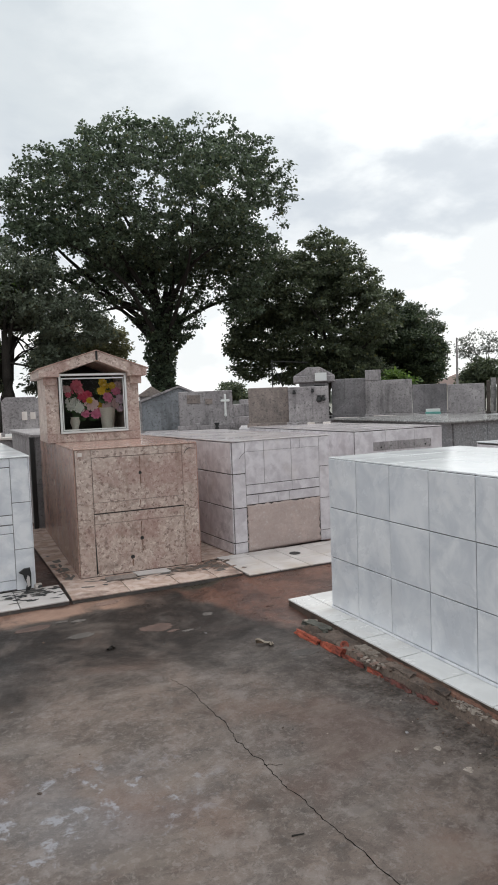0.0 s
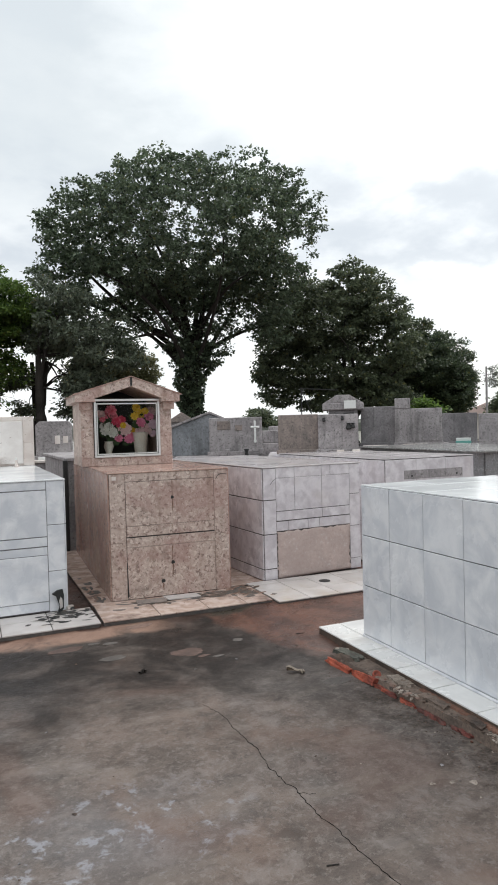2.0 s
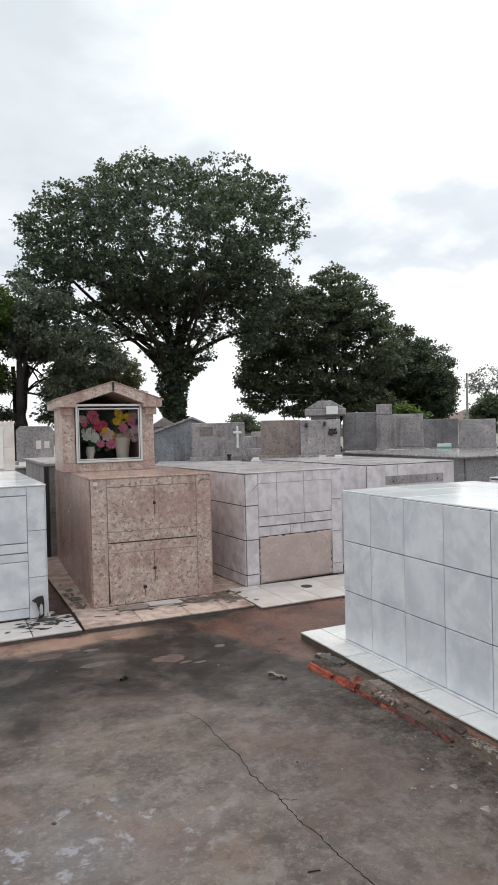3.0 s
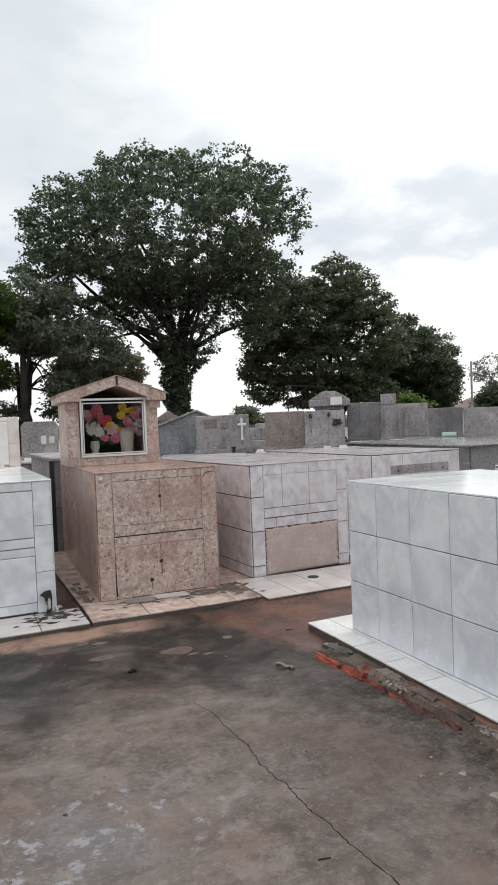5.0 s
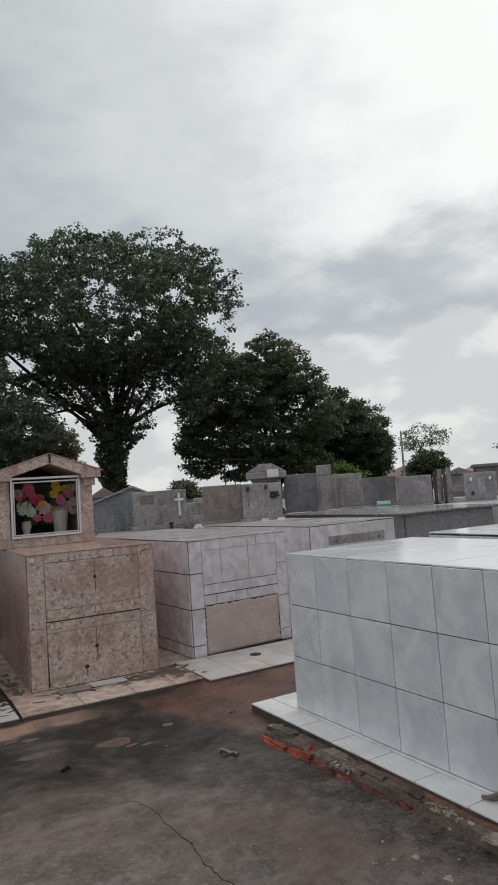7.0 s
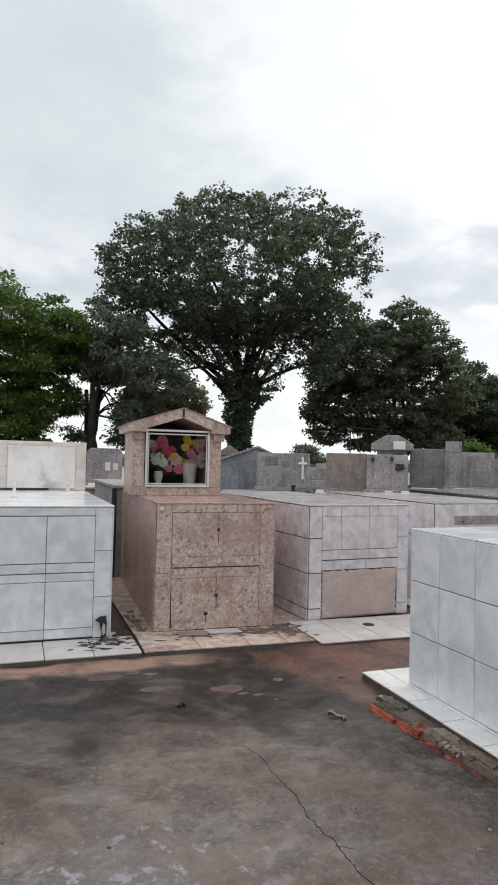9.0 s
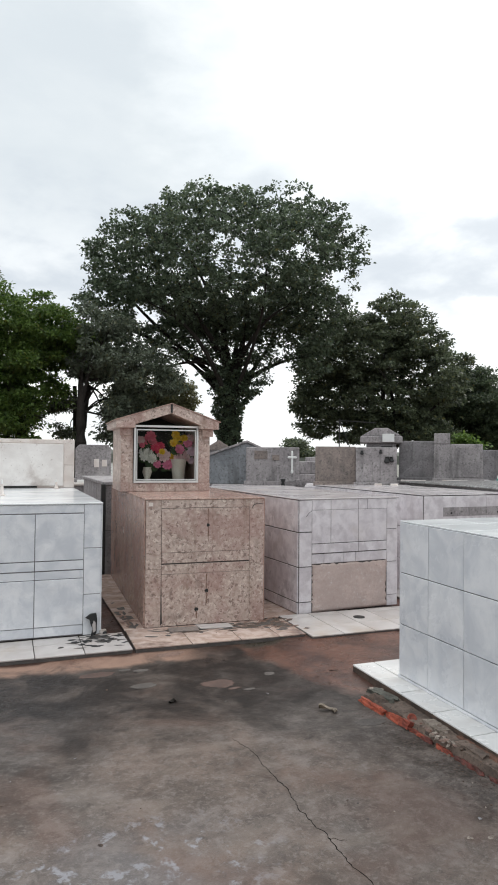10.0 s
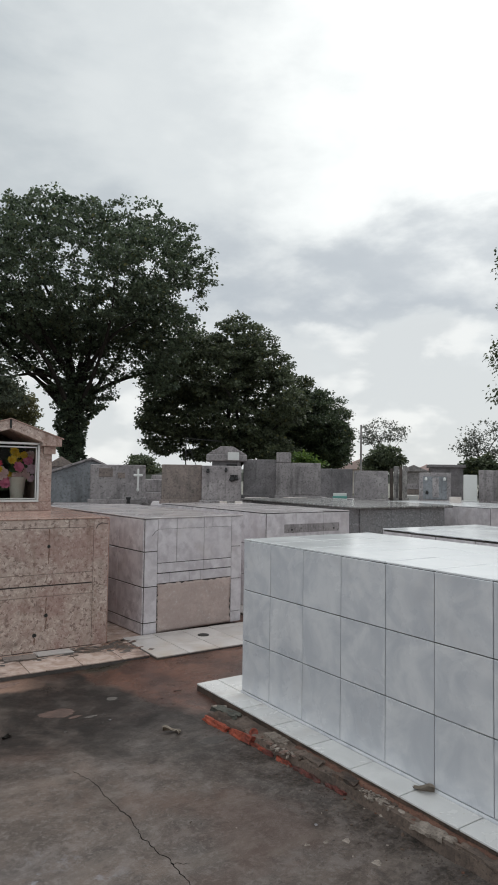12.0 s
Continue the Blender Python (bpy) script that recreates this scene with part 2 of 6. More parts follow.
def ground_material():
    """Wet worn cement with red earth washed over it; bare red earth and grass farther out."""
    m, n, p = surface("wet_ground", 0.5)
    pos = n.add("ShaderNodeNewGeometry").outputs["Position"]
    sep = n.add("ShaderNodeSeparateXYZ", {0: pos})
    x, y = sep.outputs[0], sep.outputs[1]

    def over(value, limit, gain):
        return n.ramp(n.math("MULTIPLY", n.math("SUBTRACT", value, limit), gain), ((0.0, 0.0), (1.0, 1.0)))

    big = n.noise(n.shift(pos, (0.6, 0.3, 0)), 0.8, 5.0, 0.55, 0.3)
    mid = n.noise(n.shift(pos, (4.0, 9.0, 0)), 2.4, 6.0, 0.6, 0.4)
    fine = n.noise(pos, 11.0, 6.0, 0.68, 0.3)
    pits = n.noise(pos, 34.0, 5.0, 0.7, 0.5)
    grit = n.noise(pos, 95.0, 3.0, 0.7)
    blot = n.noise(n.shift(pos, (2.0, 5.0, 0)), 1.5, 7.0, 0.62, 0.5)
    wob = n.math("MULTIPLY", n.math("SUBTRACT", mid, 0.5), 0.55)
    # smooth cement, tan and grey in large soft patches
    cement = n.mix(n.ramp(big, ((0.40, 0.0), (0.60, 1.0))), (0.136, 0.115, 0.105), (0.174, 0.134, 0.114))
    cement = n.mix(n.math("MULTIPLY", n.ramp(mid, ((0.38, 0.0), (0.64, 1.0))), 0.55), cement, (0.070, 0.058, 0.052))
    cement = n.mix(n.math("MULTIPLY", n.ramp(fine, ((0.46, 0.0), (0.62, 1.0))), 0.36), cement, (0.056, 0.045, 0.040))
    cement = n.mix(n.math("MULTIPLY", n.ramp(pits, ((0.52, 0.0), (0.62, 1.0))), 0.45), cement, (0.25, 0.22, 0.205))
    cement = n.mix(n.math("MULTIPLY", n.ramp(grit, ((0.54, 0.0), (0.66, 1.0))), 0.42), cement, (0.06, 0.05, 0.044))
    # scaled skin: paler ragged islands with dark pores between
    scale_skin = n.noise(n.shift(pos, (8.0, 1.0, 0)), 6.0, 9.0, 0.74, 0.35)
    cement = n.mix(n.math("MULTIPLY", n.ramp(scale_skin, ((0.50, 0.0), (0.62, 1.0))), 0.4), cement, (0.25, 0.215, 0.20))
    cement = n.mix(n.math("MULTIPLY", n.ramp(scale_skin, ((0.36, 1.0), (0.44, 0.0))), 0.55), cement, (0.062, 0.052, 0.047))
    # thin wash of red earth
    thin = n.math("MULTIPLY", n.ramp(n.noise(n.shift(pos, (7.0, 2.2, 0)), 1.3, 5.0, 0.6, 0.3), ((0.48, 0.0), (0.64, 1.0))), 0.36)
    col = n.mix(thin, cement, n.mix(fine, (0.10, 0.052, 0.038), (0.185, 0.108, 0.082)))
    # dark damp skin before the plinths
    damp = n.math("MULTIPLY", over(n.math("ADD", y, n.math("MULTIPLY", n.math("SUBTRACT", blot, 0.5), 3.0)), 3.35, 0.85), n.ramp(n.noise(n.shift(pos, (3.3, 8.1, 0)), 2.7, 7.0, 0.66, 0.5), ((0.42, 1.0), (0.66, 0.58))))
    col = n.mix(n.math("MULTIPLY", damp, 0.98), col, n.mix(mid, (0.010, 0.009, 0.009), (0.030, 0.023, 0.020)))
    # dark gritty dirt along the broken foundation
    grime = n.math("MULTIPLY", over(n.math("ADD", n.math("ADD", x, n.math("MULTIPLY", n.math("SUBTRACT", 3.1, y), 0.22)), n.math("MULTIPLY", n.math("SUBTRACT", blot, 0.5), 1.5)), 2.26, 2.4), n.ramp(scale_skin, ((0.36, 1.0), (0.66, 0.35))))
    col = n.mix(n.math("MULTIPLY", grime, 0.85), col, n.mix(n.ramp(pits, ((0.40, 0.0), (0.62, 1.0))), (0.020, 0.017, 0.015), (0.085, 0.067, 0.057)))
    # brushed streaks of paler laitance
    shape = n.add("ShaderNodeVectorMath", {0: pos, 1: (1.0, 2.6, 1.0)}, operation="MULTIPLY").outputs[0]
    film = n.math("MULTIPLY", n.ramp(n.noise(n.shift(shape, (9.0, 3.0, 0)), 1.9, 7.0, 0.62, 0.6), ((0.52, 0.0), (0.66, 1.0))), n.ramp(fine, ((0.36, 0.3), (0.60, 1.0))))
    col = n.mix(n.math("MULTIPLY", n.math("MULTIPLY", film, 0.42), n.math("SUBTRACT", 1.0, n.math("MULTIPLY", damp, 0.95))), col, (0.235, 0.195, 0.168))
    # pale remains of lime wash round one place
    lx, ly = n.math("SUBTRACT", x, 0.75), n.math("SUBTRACT", y, 2.76)
    reach = n.math("SQRT", n.math("ADD", n.math("MULTIPLY", lx, lx), n.math("MULTIPLY", n.math("MULTIPLY", ly, ly), 2.6)))
    flecks = n.math("MULTIPLY", n.ramp(n.noise(n.shift(pos, (1.3, 0.2, 0)), 13.0, 7.0, 0.68, 0.3), ((0.51, 0.0), (0.61, 1.0))), n.ramp(n.noise(n.shift(pos, (6.3, 1.2, 0)), 5.0, 4.0, 0.6, 0.2), ((0.46, 0.0), (0.54, 1.0))))
    lime = n.math("MULTIPLY", flecks, n.ramp(reach, ((0.35, 1.0), (0.75, 0.0))))
    col = n.mix(n.math("MULTIPLY", lime, 0.75), col, (0.32, 0.32, 0.35))
    haze = n.math("MULTIPLY", n.ramp(reach, ((0.1, 1.0), (0.8, 0.0))), n.ramp(mid, ((0.4, 0.2), (0.6, 1.0))))
    col = n.mix(n.math("MULTIPLY", haze, 0.35), col, (0.20, 0.195, 0.205))
    # red earth in the passage and along the plinths
    front = over(n.math("ADD", y, wob), 5.36, 6.0)
    side = over(n.math("ADD", n.math("ADD", x, n.math("MULTIPLY", wob, 0.8)), n.math("MULTIPLY", n.math("SUBTRACT", y, 4.3), 0.3)), 2.42, 7.0)
    front = n.math("MULTIPLY", front, n.ramp(n.math("MULTIPLY", n.math("ADD", x, wob), 0.4), ((0.46, 1.0), (0.62, 0.3))))
    lane = n.math("MULTIPLY", side, over(n.math("ADD", y, wob), 4.02, 5.0))
    earth = n.mix(n.ramp(mid, ((0.40, 0.0), (0.62, 1.0))), (0.165, 0.076, 0.052), (0.074, 0.035, 0.025))
    earth = n.mix(n.math("MULTIPLY", n.ramp(fine, ((0.48, 0.0), (0.66, 1.0))), 0.5), earth, (0.05, 0.027, 0.02))
    col = n.mix(n.math("MULTIPLY", n.math("MAXIMUM", n.math("MULTIPLY", front, 0.75), lane), n.ramp(pits, ((0.36, 0.95), (0.72, 0.65)))), col, earth)
    # pale dried mud along the first plinth, mossy black along the next
    by = n.math("ABSOLUTE", n.math("SUBTRACT", n.math("ADD", y, n.math("MULTIPLY", wob, 0.6)), 5.46))
    along = n.math("ADD", x, n.math("MULTIPLY", wob, 2.5))
    band = n.math("MULTIPLY", n.ramp(by, ((0.08, 1.0), (0.17, 0.0))), n.ramp(n.math("MULTIPLY", along, 0.5), ((0.75, 1.0), (0.98, 0.0))))
    col = n.mix(n.math("MULTIPLY", band, n.ramp(mid, ((0.36, 0.35), (0.52, 0.95)))), col, n.mix(fine, (0.20, 0.12, 0.09), (0.40, 0.265, 0.205)))
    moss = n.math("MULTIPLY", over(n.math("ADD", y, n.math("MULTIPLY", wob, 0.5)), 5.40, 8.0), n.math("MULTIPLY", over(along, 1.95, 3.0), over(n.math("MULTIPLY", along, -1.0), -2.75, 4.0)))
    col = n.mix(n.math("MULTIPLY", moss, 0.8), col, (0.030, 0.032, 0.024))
    # away from the lanes: grass and earth
    far = n.ramp(n.math("MULTIPLY", n.math("SUBTRACT", n.math("ADD", n.math("ADD", x, y), n.math("MULTIPLY", wob, 8.0)), 28.0), 0.08), ((0.0, 0.0), (1.0, 1.0)))
    col = n.mix(far, col, n.mix(big, (0.055, 0.075, 0.03), (0.11, 0.075, 0.045)))
    put(n, p, "Base Color", col)
    wet = n.ramp(n.math("ADD", n.math("MULTIPLY", blot, 0.7), n.math("MULTIPLY", fine, 0.3)), ((0.40, 0.0), (0.60, 1.0)))
    r = n.math("SUBTRACT", n.math("ADD", n.math("MULTIPLY", wet, 0.26), 0.27), n.math("MULTIPLY", damp, 0.09))
    put(n, p, "Roughness", n.math("ADD", n.math("ADD", r, n.math("MULTIPLY", pits, 0.16)), n.math("SUBTRACT", n.math("MULTIPLY", grime, 0.25), n.math("MULTIPLY", lane, 0.16))))
    put(n, p, "Specular IOR Level", n.math("ADD", n.math("MULTIPLY", lane, 0.25), 0.15))
    h = n.math("ADD", n.math("MULTIPLY", fine, 0.4), n.math("ADD", n.math("ADD", n.math("MULTIPLY", mid, 0.6), n.math("MULTIPLY", pits, 0.28)), n.math("MULTIPLY", grit, 0.14)))
    h = n.math("ADD", h, n.math("MULTIPLY", scale_skin, n.math("ADD", 0.45, n.math("MULTIPLY", grime, 0.9))))
    bump(n, p, h, 0.5, 0.024)
    return m


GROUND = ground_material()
TILE_BLUE = tile_material("pale_blue_grey_tile", (0.803, 0.808, 0.830), (0.612, 0.630, 0.672), rough=0.2, dirty=0.10, cloud=4.2, swirl=0.9)
TILE_WHITE = tile_material("white_plinth_tile", (0.60, 0.56, 0.545), (0.48, 0.44, 0.425), rough=0.3, dirty=0.6)
TILE_BASE = tile_material("pale_base_tile", (0.80, 0.79, 0.775), (0.68, 0.67, 0.66), rough=0.2, dirty=0.3)
TILE_ROSE = tile_material("pinkish_marble_tile", (0.765, 0.725, 0.745), (0.565, 0.52, 0.545), rough=0.22, dirty=0.2, cloud=9.0, swirl=0.3)
TILE_TOP = tile_material("white_top_tile", (0.84, 0.85, 0.86), (0.76, 0.77, 0.79), rough=0.08, dirty=0.06)
ROSE_TOP = tile_material("wet_rose_top", (0.62, 0.58, 0.585), (0.48, 0.44, 0.45), rough=0.1, dirty=0.35)
TILE_PINK = tile_material("salmon_plinth_tile", (0.67, 0.54, 0.48), (0.44, 0.315, 0.26), rough=0.14, dirty=1.0, cloud=8.0, dirt=(0.10, 0.055, 0.04))
CREAM = tile_material("cream_marble", (0.82, 0.76, 0.715), (0.68, 0.60, 0.555), rough=0.25, dirty=0.6, cloud=4.0, dirt=(0.36, 0.25, 0.19))
PLAQUE = tile_material("pale_marble_plaque", (0.88, 0.85, 0.82), (0.76, 0.72, 0.69), rough=0.2, dirty=0.75, cloud=5.0, dirt=(0.34, 0.27, 0.235), swirl=0.3)
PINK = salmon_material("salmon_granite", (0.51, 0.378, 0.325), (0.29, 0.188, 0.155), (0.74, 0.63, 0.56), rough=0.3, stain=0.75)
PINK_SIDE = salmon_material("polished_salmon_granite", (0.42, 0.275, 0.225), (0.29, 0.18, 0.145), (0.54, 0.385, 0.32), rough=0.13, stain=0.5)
GRANITE = granite_material("grey_granite", (0.245, 0.242, 0.25), (0.11, 0.11, 0.115), (0.46, 0.455, 0.46), rough=0.3, scale=60.0, dirty=0.3, contrast=0.8)
GRANITE_TOP = granite_material("polished_grey_granite", (0.22, 0.215, 0.21), (0.10, 0.10, 0.10), (0.45, 0.44, 0.43), rough=0.12, scale=38.0, dirty=0.25)
CEMENT = concrete_material("beige_cement_render", (0.64, 0.51, 0.465), (0.46, 0.365, 0.335), rough=0.85, streak=0.10, soot=(0.43, 0.325, 0.29))
MORTAR = concrete_material("dark_joint_mortar", (0.13, 0.115, 0.105), (0.06, 0.05, 0.046), rough=0.9, streak=0.2)
GREY = concrete_material("weathered_grey_concrete", (0.425, 0.39, 0.392), (0.25, 0.228, 0.232), streak=0.45)
GREY_DARK = concrete_material("dark_grey_concrete", (0.29, 0.272, 0.278), (0.165, 0.154, 0.16), streak=0.5)
GREY_BLUE = concrete_material("blue_grey_concrete", (0.31, 0.322, 0.342), (0.185, 0.195, 0.21), streak=0.4)
BROWN = concrete_material("brown_grey_concrete", (0.33, 0.27, 0.24), (0.20, 0.165, 0.15), streak=0.3)
SOOTY = concrete_material("black_stained_concrete", (0.42, 0.40, 0.38), (0.16, 0.15, 0.15), streak=0.95, soot=(0.03, 0.03, 0.03))
BRICK = concrete_material("red_brick_clay", (0.50, 0.105, 0.052), (0.20, 0.042, 0.026), rough=0.7, streak=0.5, soot=(0.045, 0.028, 0.022), scale=3.0)
BRICK_OLD = concrete_material("worn_brick_clay", (0.20, 0.052, 0.040), (0.075, 0.028, 0.022), rough=0.75, streak=0.8, soot=(0.030, 0.022, 0.018), scale=4.0)
EARTH = concrete_material("damp_red_earth", (0.215, 0.108, 0.074), (0.11, 0.052, 0.036), rough=0.85, streak=0.2, soot=(0.035, 0.022, 0.018), scale=3.0)
CRUMB = concrete_material("pale_crumbled_mortar", (0.42, 0.36, 0.31), (0.17, 0.135, 0.11), rough=0.9, streak=0.5, soot=(0.05, 0.038, 0.03), scale=3.0)
RUBBLE = concrete_material("broken_mortar", (0.15, 0.10, 0.075), (0.045, 0.032, 0.026), rough=0.85, streak=0.5, soot=(0.03, 0.024, 0.02), scale=3.0)
ALU = plain_material("brushed_aluminium", (0.72, 0.72, 0.71), 0.35, 0.85, vary=0.1)
LEDGE = concrete_material("worn_brown_mortar", (0.21, 0.155, 0.125), (0.085, 0.062, 0.05), rough=0.9, streak=0.35, soot=(0.05, 0.038, 0.032), scale=2.0)
RUST = concrete_material("rusty_stain", (0.26, 0.145, 0.10), (0.12, 0.065, 0.045), rough=0.7, streak=0.4, soot=(0.05, 0.03, 0.025), scale=4.0)
BOARD = concrete_material("dark_brown_board", (0.12, 0.095, 0.08), (0.045, 0.036, 0.032), streak=0.7, soot=(0.03, 0.025, 0.022))
MUD_PALE = concrete_material("pale_dried_mud", (0.120, 0.104, 0.095), (0.060, 0.050, 0.045), rough=0.7, streak=0.2, soot=(0.045, 0.036, 0.032), scale=2.0)
MUD_RED = concrete_material("red_dried_mud", (0.135, 0.078, 0.062), (0.070, 0.042, 0.034), rough=0.6, streak=0.2, soot=(0.045, 0.030, 0.025), scale=2.0)
MUD_PINK = concrete_material("pinkish_dried_mud", (0.31, 0.205, 0.165), (0.17, 0.105, 0.082), rough=0.7, streak=0.2, soot=(0.07, 0.045, 0.036), scale=2.0)
MOSSY = concrete_material("mossy_dark_mortar", (0.15, 0.145, 0.12), (0.06, 0.06, 0.05), rough=0.9, streak=0.4, soot=(0.03, 0.03, 0.026), scale=3.0)
# matte black stands for the unlit depth of cracks and the brick hole
GAP = plain_material("black_gap", (0.010, 0.009, 0.008), 1.0, vary=0.3)
GAP.node_tree.nodes["Principled BSDF"].inputs["Specular IOR Level"].default_value = 0.05
DARK = plain_material("black_iron_dirt_and_gaps", (0.02, 0.02, 0.02), 0.6, vary=0.2)
# near-black colour puts the shade inside the shrine into its inner walls
SHADE = plain_material("shaded_interior", (0.045, 0.045, 0.04), 0.8, vary=0.2)
WHITE = plain_material("white_enamel", (0.80, 0.80, 0.78), 0.3, vary=0.08)
TEAL = plain_material("teal_paint", (0.16, 0.45, 0.40), 0.5)
TERRA = plain_material("terracotta_roof", (0.80, 0.60, 0.56), 0.8)
PETAL = {c: plain_material(c + "_petal", v, 0.6, vary=0.18, scale=30.0) for c, v in dict(
    crimson=(0.80, 0.08, 0.17), rose=(0.86, 0.20, 0.30), pink=(0.88, 0.28, 0.46), blush=(0.88, 0.62, 0.64), lilac=(0.76, 0.56, 0.68), white=(0.88, 0.85, 0.82), yellow=(0.90, 0.60, 0.05)).items()}
STEM = plain_material("flower_greenery", (0.05, 0.10, 0.035), 0.6)
DEAD_LEAF = plain_material("dead_leaf", (0.52, 0.44, 0.36), 0.6, vary=0.45, scale=50.0)
BARK = concrete_material("dark_bark", (0.040, 0.033, 0.028), (0.018, 0.015, 0.012), rough=0.95, streak=0.4, soot=(0.012, 0.010, 0.009))
LEAF_DEEP = leaf_material("deep_green_leaf", (0.030, 0.046, 0.032), (0.175, 0.225, 0.140))
LEAF_FRESH = leaf_material("fresh_green_leaf", (0.040, 0.078, 0.025), (0.185, 0.285, 0.065))
LEAF_DARK = leaf_material("dark_green_leaf", (0.030, 0.042, 0.028), (0.175, 0.208, 0.122))
LEAF_DULL_DARK = leaf_material("dull_grey_green_leaf", (0.055, 0.070, 0.050), (0.20, 0.235, 0.165))
LEAF_HEDGE = leaf_material("dense_dark_leaf", (0.022, 0.033, 0.021), (0.105, 0.140, 0.075))
LEAF_DULL = leaf_material("dull_olive_leaf", (0.09, 0.095, 0.05), (0.24, 0.23, 0.12))
# distance haze is put into this leaf colour as a pale grey
LEAF_FAR = leaf_material("far_hazy_leaf", (0.10, 0.11, 0.095), (0.17, 0.18, 0.15))


def glass_material():
    m = bpy.data.materials.new("window_glass")
    m.use_nodes = True
    n = Nodes(m.node_tree)
    a = n.add("ShaderNodeBsdfTransparent", {"Color": (0.9, 0.92, 0.9, 1)})
    b = n.add("ShaderNodeBsdfGlossy", {"Roughness": 0.03})
    f = n.add("ShaderNodeFresnel", {"IOR": 1.13})
    x = n.add("ShaderNodeMixShader", {0: f.outputs[0], 1: a.outputs[0], 2: b.outputs[0]})
    n.add("ShaderNodeOutputMaterial", {"Surface": x.outputs[0]})
    return m


GLASS = glass_material()


# ---- building helpers ----
def block(x0, x1, y0, y1, z0, z1, bevel=0.004, bm=None):
    """A box with chamfered edges, alone or added to bm."""
    own = bmesh.new()
    bmesh.ops.create_cube(own, size=1.0, matrix=Matrix.Translation(((x0 + x1) / 2, (y0 + y1) / 2, (z0 + z1) / 2)) @ Matrix.Diagonal((x1 - x0, y1 - y0, z1 - z0, 1)))
    if bevel:
        bmesh.ops.bevel(own, geom=own.edges[:], offset=bevel, segments=1, affect="EDGES")
    if bm is None:
        return own
    me = bpy.data.meshes.new("t")
    own.to_mesh(me)
    own.free()
    bm.from_mesh(me)
    bpy.data.meshes.remove(me)
    return bm


def prism(outline, y0, y1, bevel=0.0):
    """An outline of (x, z) points drawn out from y0 to y1."""
    bm = bmesh.new()
    a = [bm.verts.new((x, y0, z)) for x, z in outline]
    b = [bm.verts.new((x, y1, z)) for x, z in outline]
    bm.faces.new(a)
    bm.faces.new(b[::-1])
    for i in range(len(a)):
        j = (i + 1) % len(a)
        bm.faces.new((a[j], a[i], b[i], b[j]))
    bmesh.ops.recalc_face_normals(bm, faces=bm.faces[:])
    if bevel:
        bmesh.ops.bevel(bm, geom=bm.edges[:], offset=bevel, segments=1, affect="EDGES")
    return bm


def lathe(profile, seg=20, bm=None):
    """A turned shape from (radius, z) points."""
    bm = bm or bmesh.new()
    rings = []
    for r, z in profile:
        rings.append([bm.verts.new((r * math.cos(6.28318 * i / seg), r * math.sin(6.28318 * i / seg), z)) for i in range(seg)])
    for a, b in zip(rings, rings[1:]):
        for i in range(seg):
            bm.faces.new((a[i], a[(i + 1) % seg], b[(i + 1) % seg], b[i]))
    bm.faces.new(rings[0][::-1])
    bm.faces.new(rings[-1])
    return bm


def finish(name, bm, material, smooth=False):
    me = bpy.data.meshes.new(name)
    bm.to_mesh(me)
    bm.free()
    me.materials.append(material)
    if smooth:
        for f in me.polygons:
            f.use_smooth = True
    return me


def part(name, bm, material, parent=None, label="", at=None, smooth=False):
    """Links a bmesh, or a ready mesh, as one object under a thing or a part."""
    me = bm if isinstance(bm, bpy.types.Mesh) else finish(name, bm, material, smooth)
    ob = new(name, me)
    ob.parent = parent
    if at is not None:
        ob.matrix_local = at
    return tagged(ob, label)


def thing(name, label, category, at=None, group="", kind=""):
    """An empty at the base of a thing, that carries its parts."""
    ob = new(name)
    ob.empty_display_size = 0.2
    if at is not None:
        ob.matrix_world = at
    return tagged(ob, label, category, group, kind)


TILE_MESH = {}


def tile_mesh(name, w, h, t, material):
    key = (name, round(w, 3), round(h, 3), round(t, 3), material.name)
    if key not in TILE_MESH:
        TILE_MESH[key] = finish(name, block(-w / 2, w / 2, -h / 2, h / 2, -t, 0, 0.0022), material)
    return TILE_MESH[key]


def tiling(parent, origin, u, v, us, vs, material, name="tile", gap=0.004, thick=0.012, jitter=0.0012, vgap=0.006):
    """Tiles on a face: us and vs are the joints along the directions u and v from origin; they stand proud of it by thick."""
    u, v, origin = Vector(u), Vector(v), Vector(origin)
    n = u.cross(v)
    for a, b in zip(us, us[1:]):
        for c, d in zip(vs, vs[1:]):
            at = origin + u * (a + b) / 2 + v * (c + d) / 2 + n * (thick + random.uniform(-jitter, jitter))
            m = Matrix((u, v, n)).transposed().to_4x4()
            m.translation = at
            tilt = Euler((random.uniform(-1, 1) * 0.0025, random.uniform(-1, 1) * 0.0025, random.uniform(-1, 1) * 0.0015)).to_matrix().to_4x4()
            part(name, tile_mesh(name, abs(b - a) - gap, abs(d - c) - vgap, thick, material), material, parent, at=m @ tilt)


def steps(a, b, n):
    return [a + (b - a) * i / n for i in range(n + 1)]


# ---- ground: one sheet out to the horizon ----
def lie(x, y):
    """Height of the ground."""
    near = max(0.0, 1 - max(abs(x - 1), abs(y - 3)) / 9)
    rise = 0.024 * max(0.0, min(1.0, (y - 5.15) / 0.4))
    lane = 0.040 * max(0.0, min(1.0, (y - 4.0) / 0.35)) * max(0.0, min(1.0, (x - 2.25) / 0.35)) if y < 6 else 0.0
    rise = max(rise, lane)
    return rise + near * (0.010 * (noise.noise((x * 0.7, y * 0.7, 0)) + 0.5 * noise.noise((x * 2.1, y * 2.1, 3))) - 0.006)


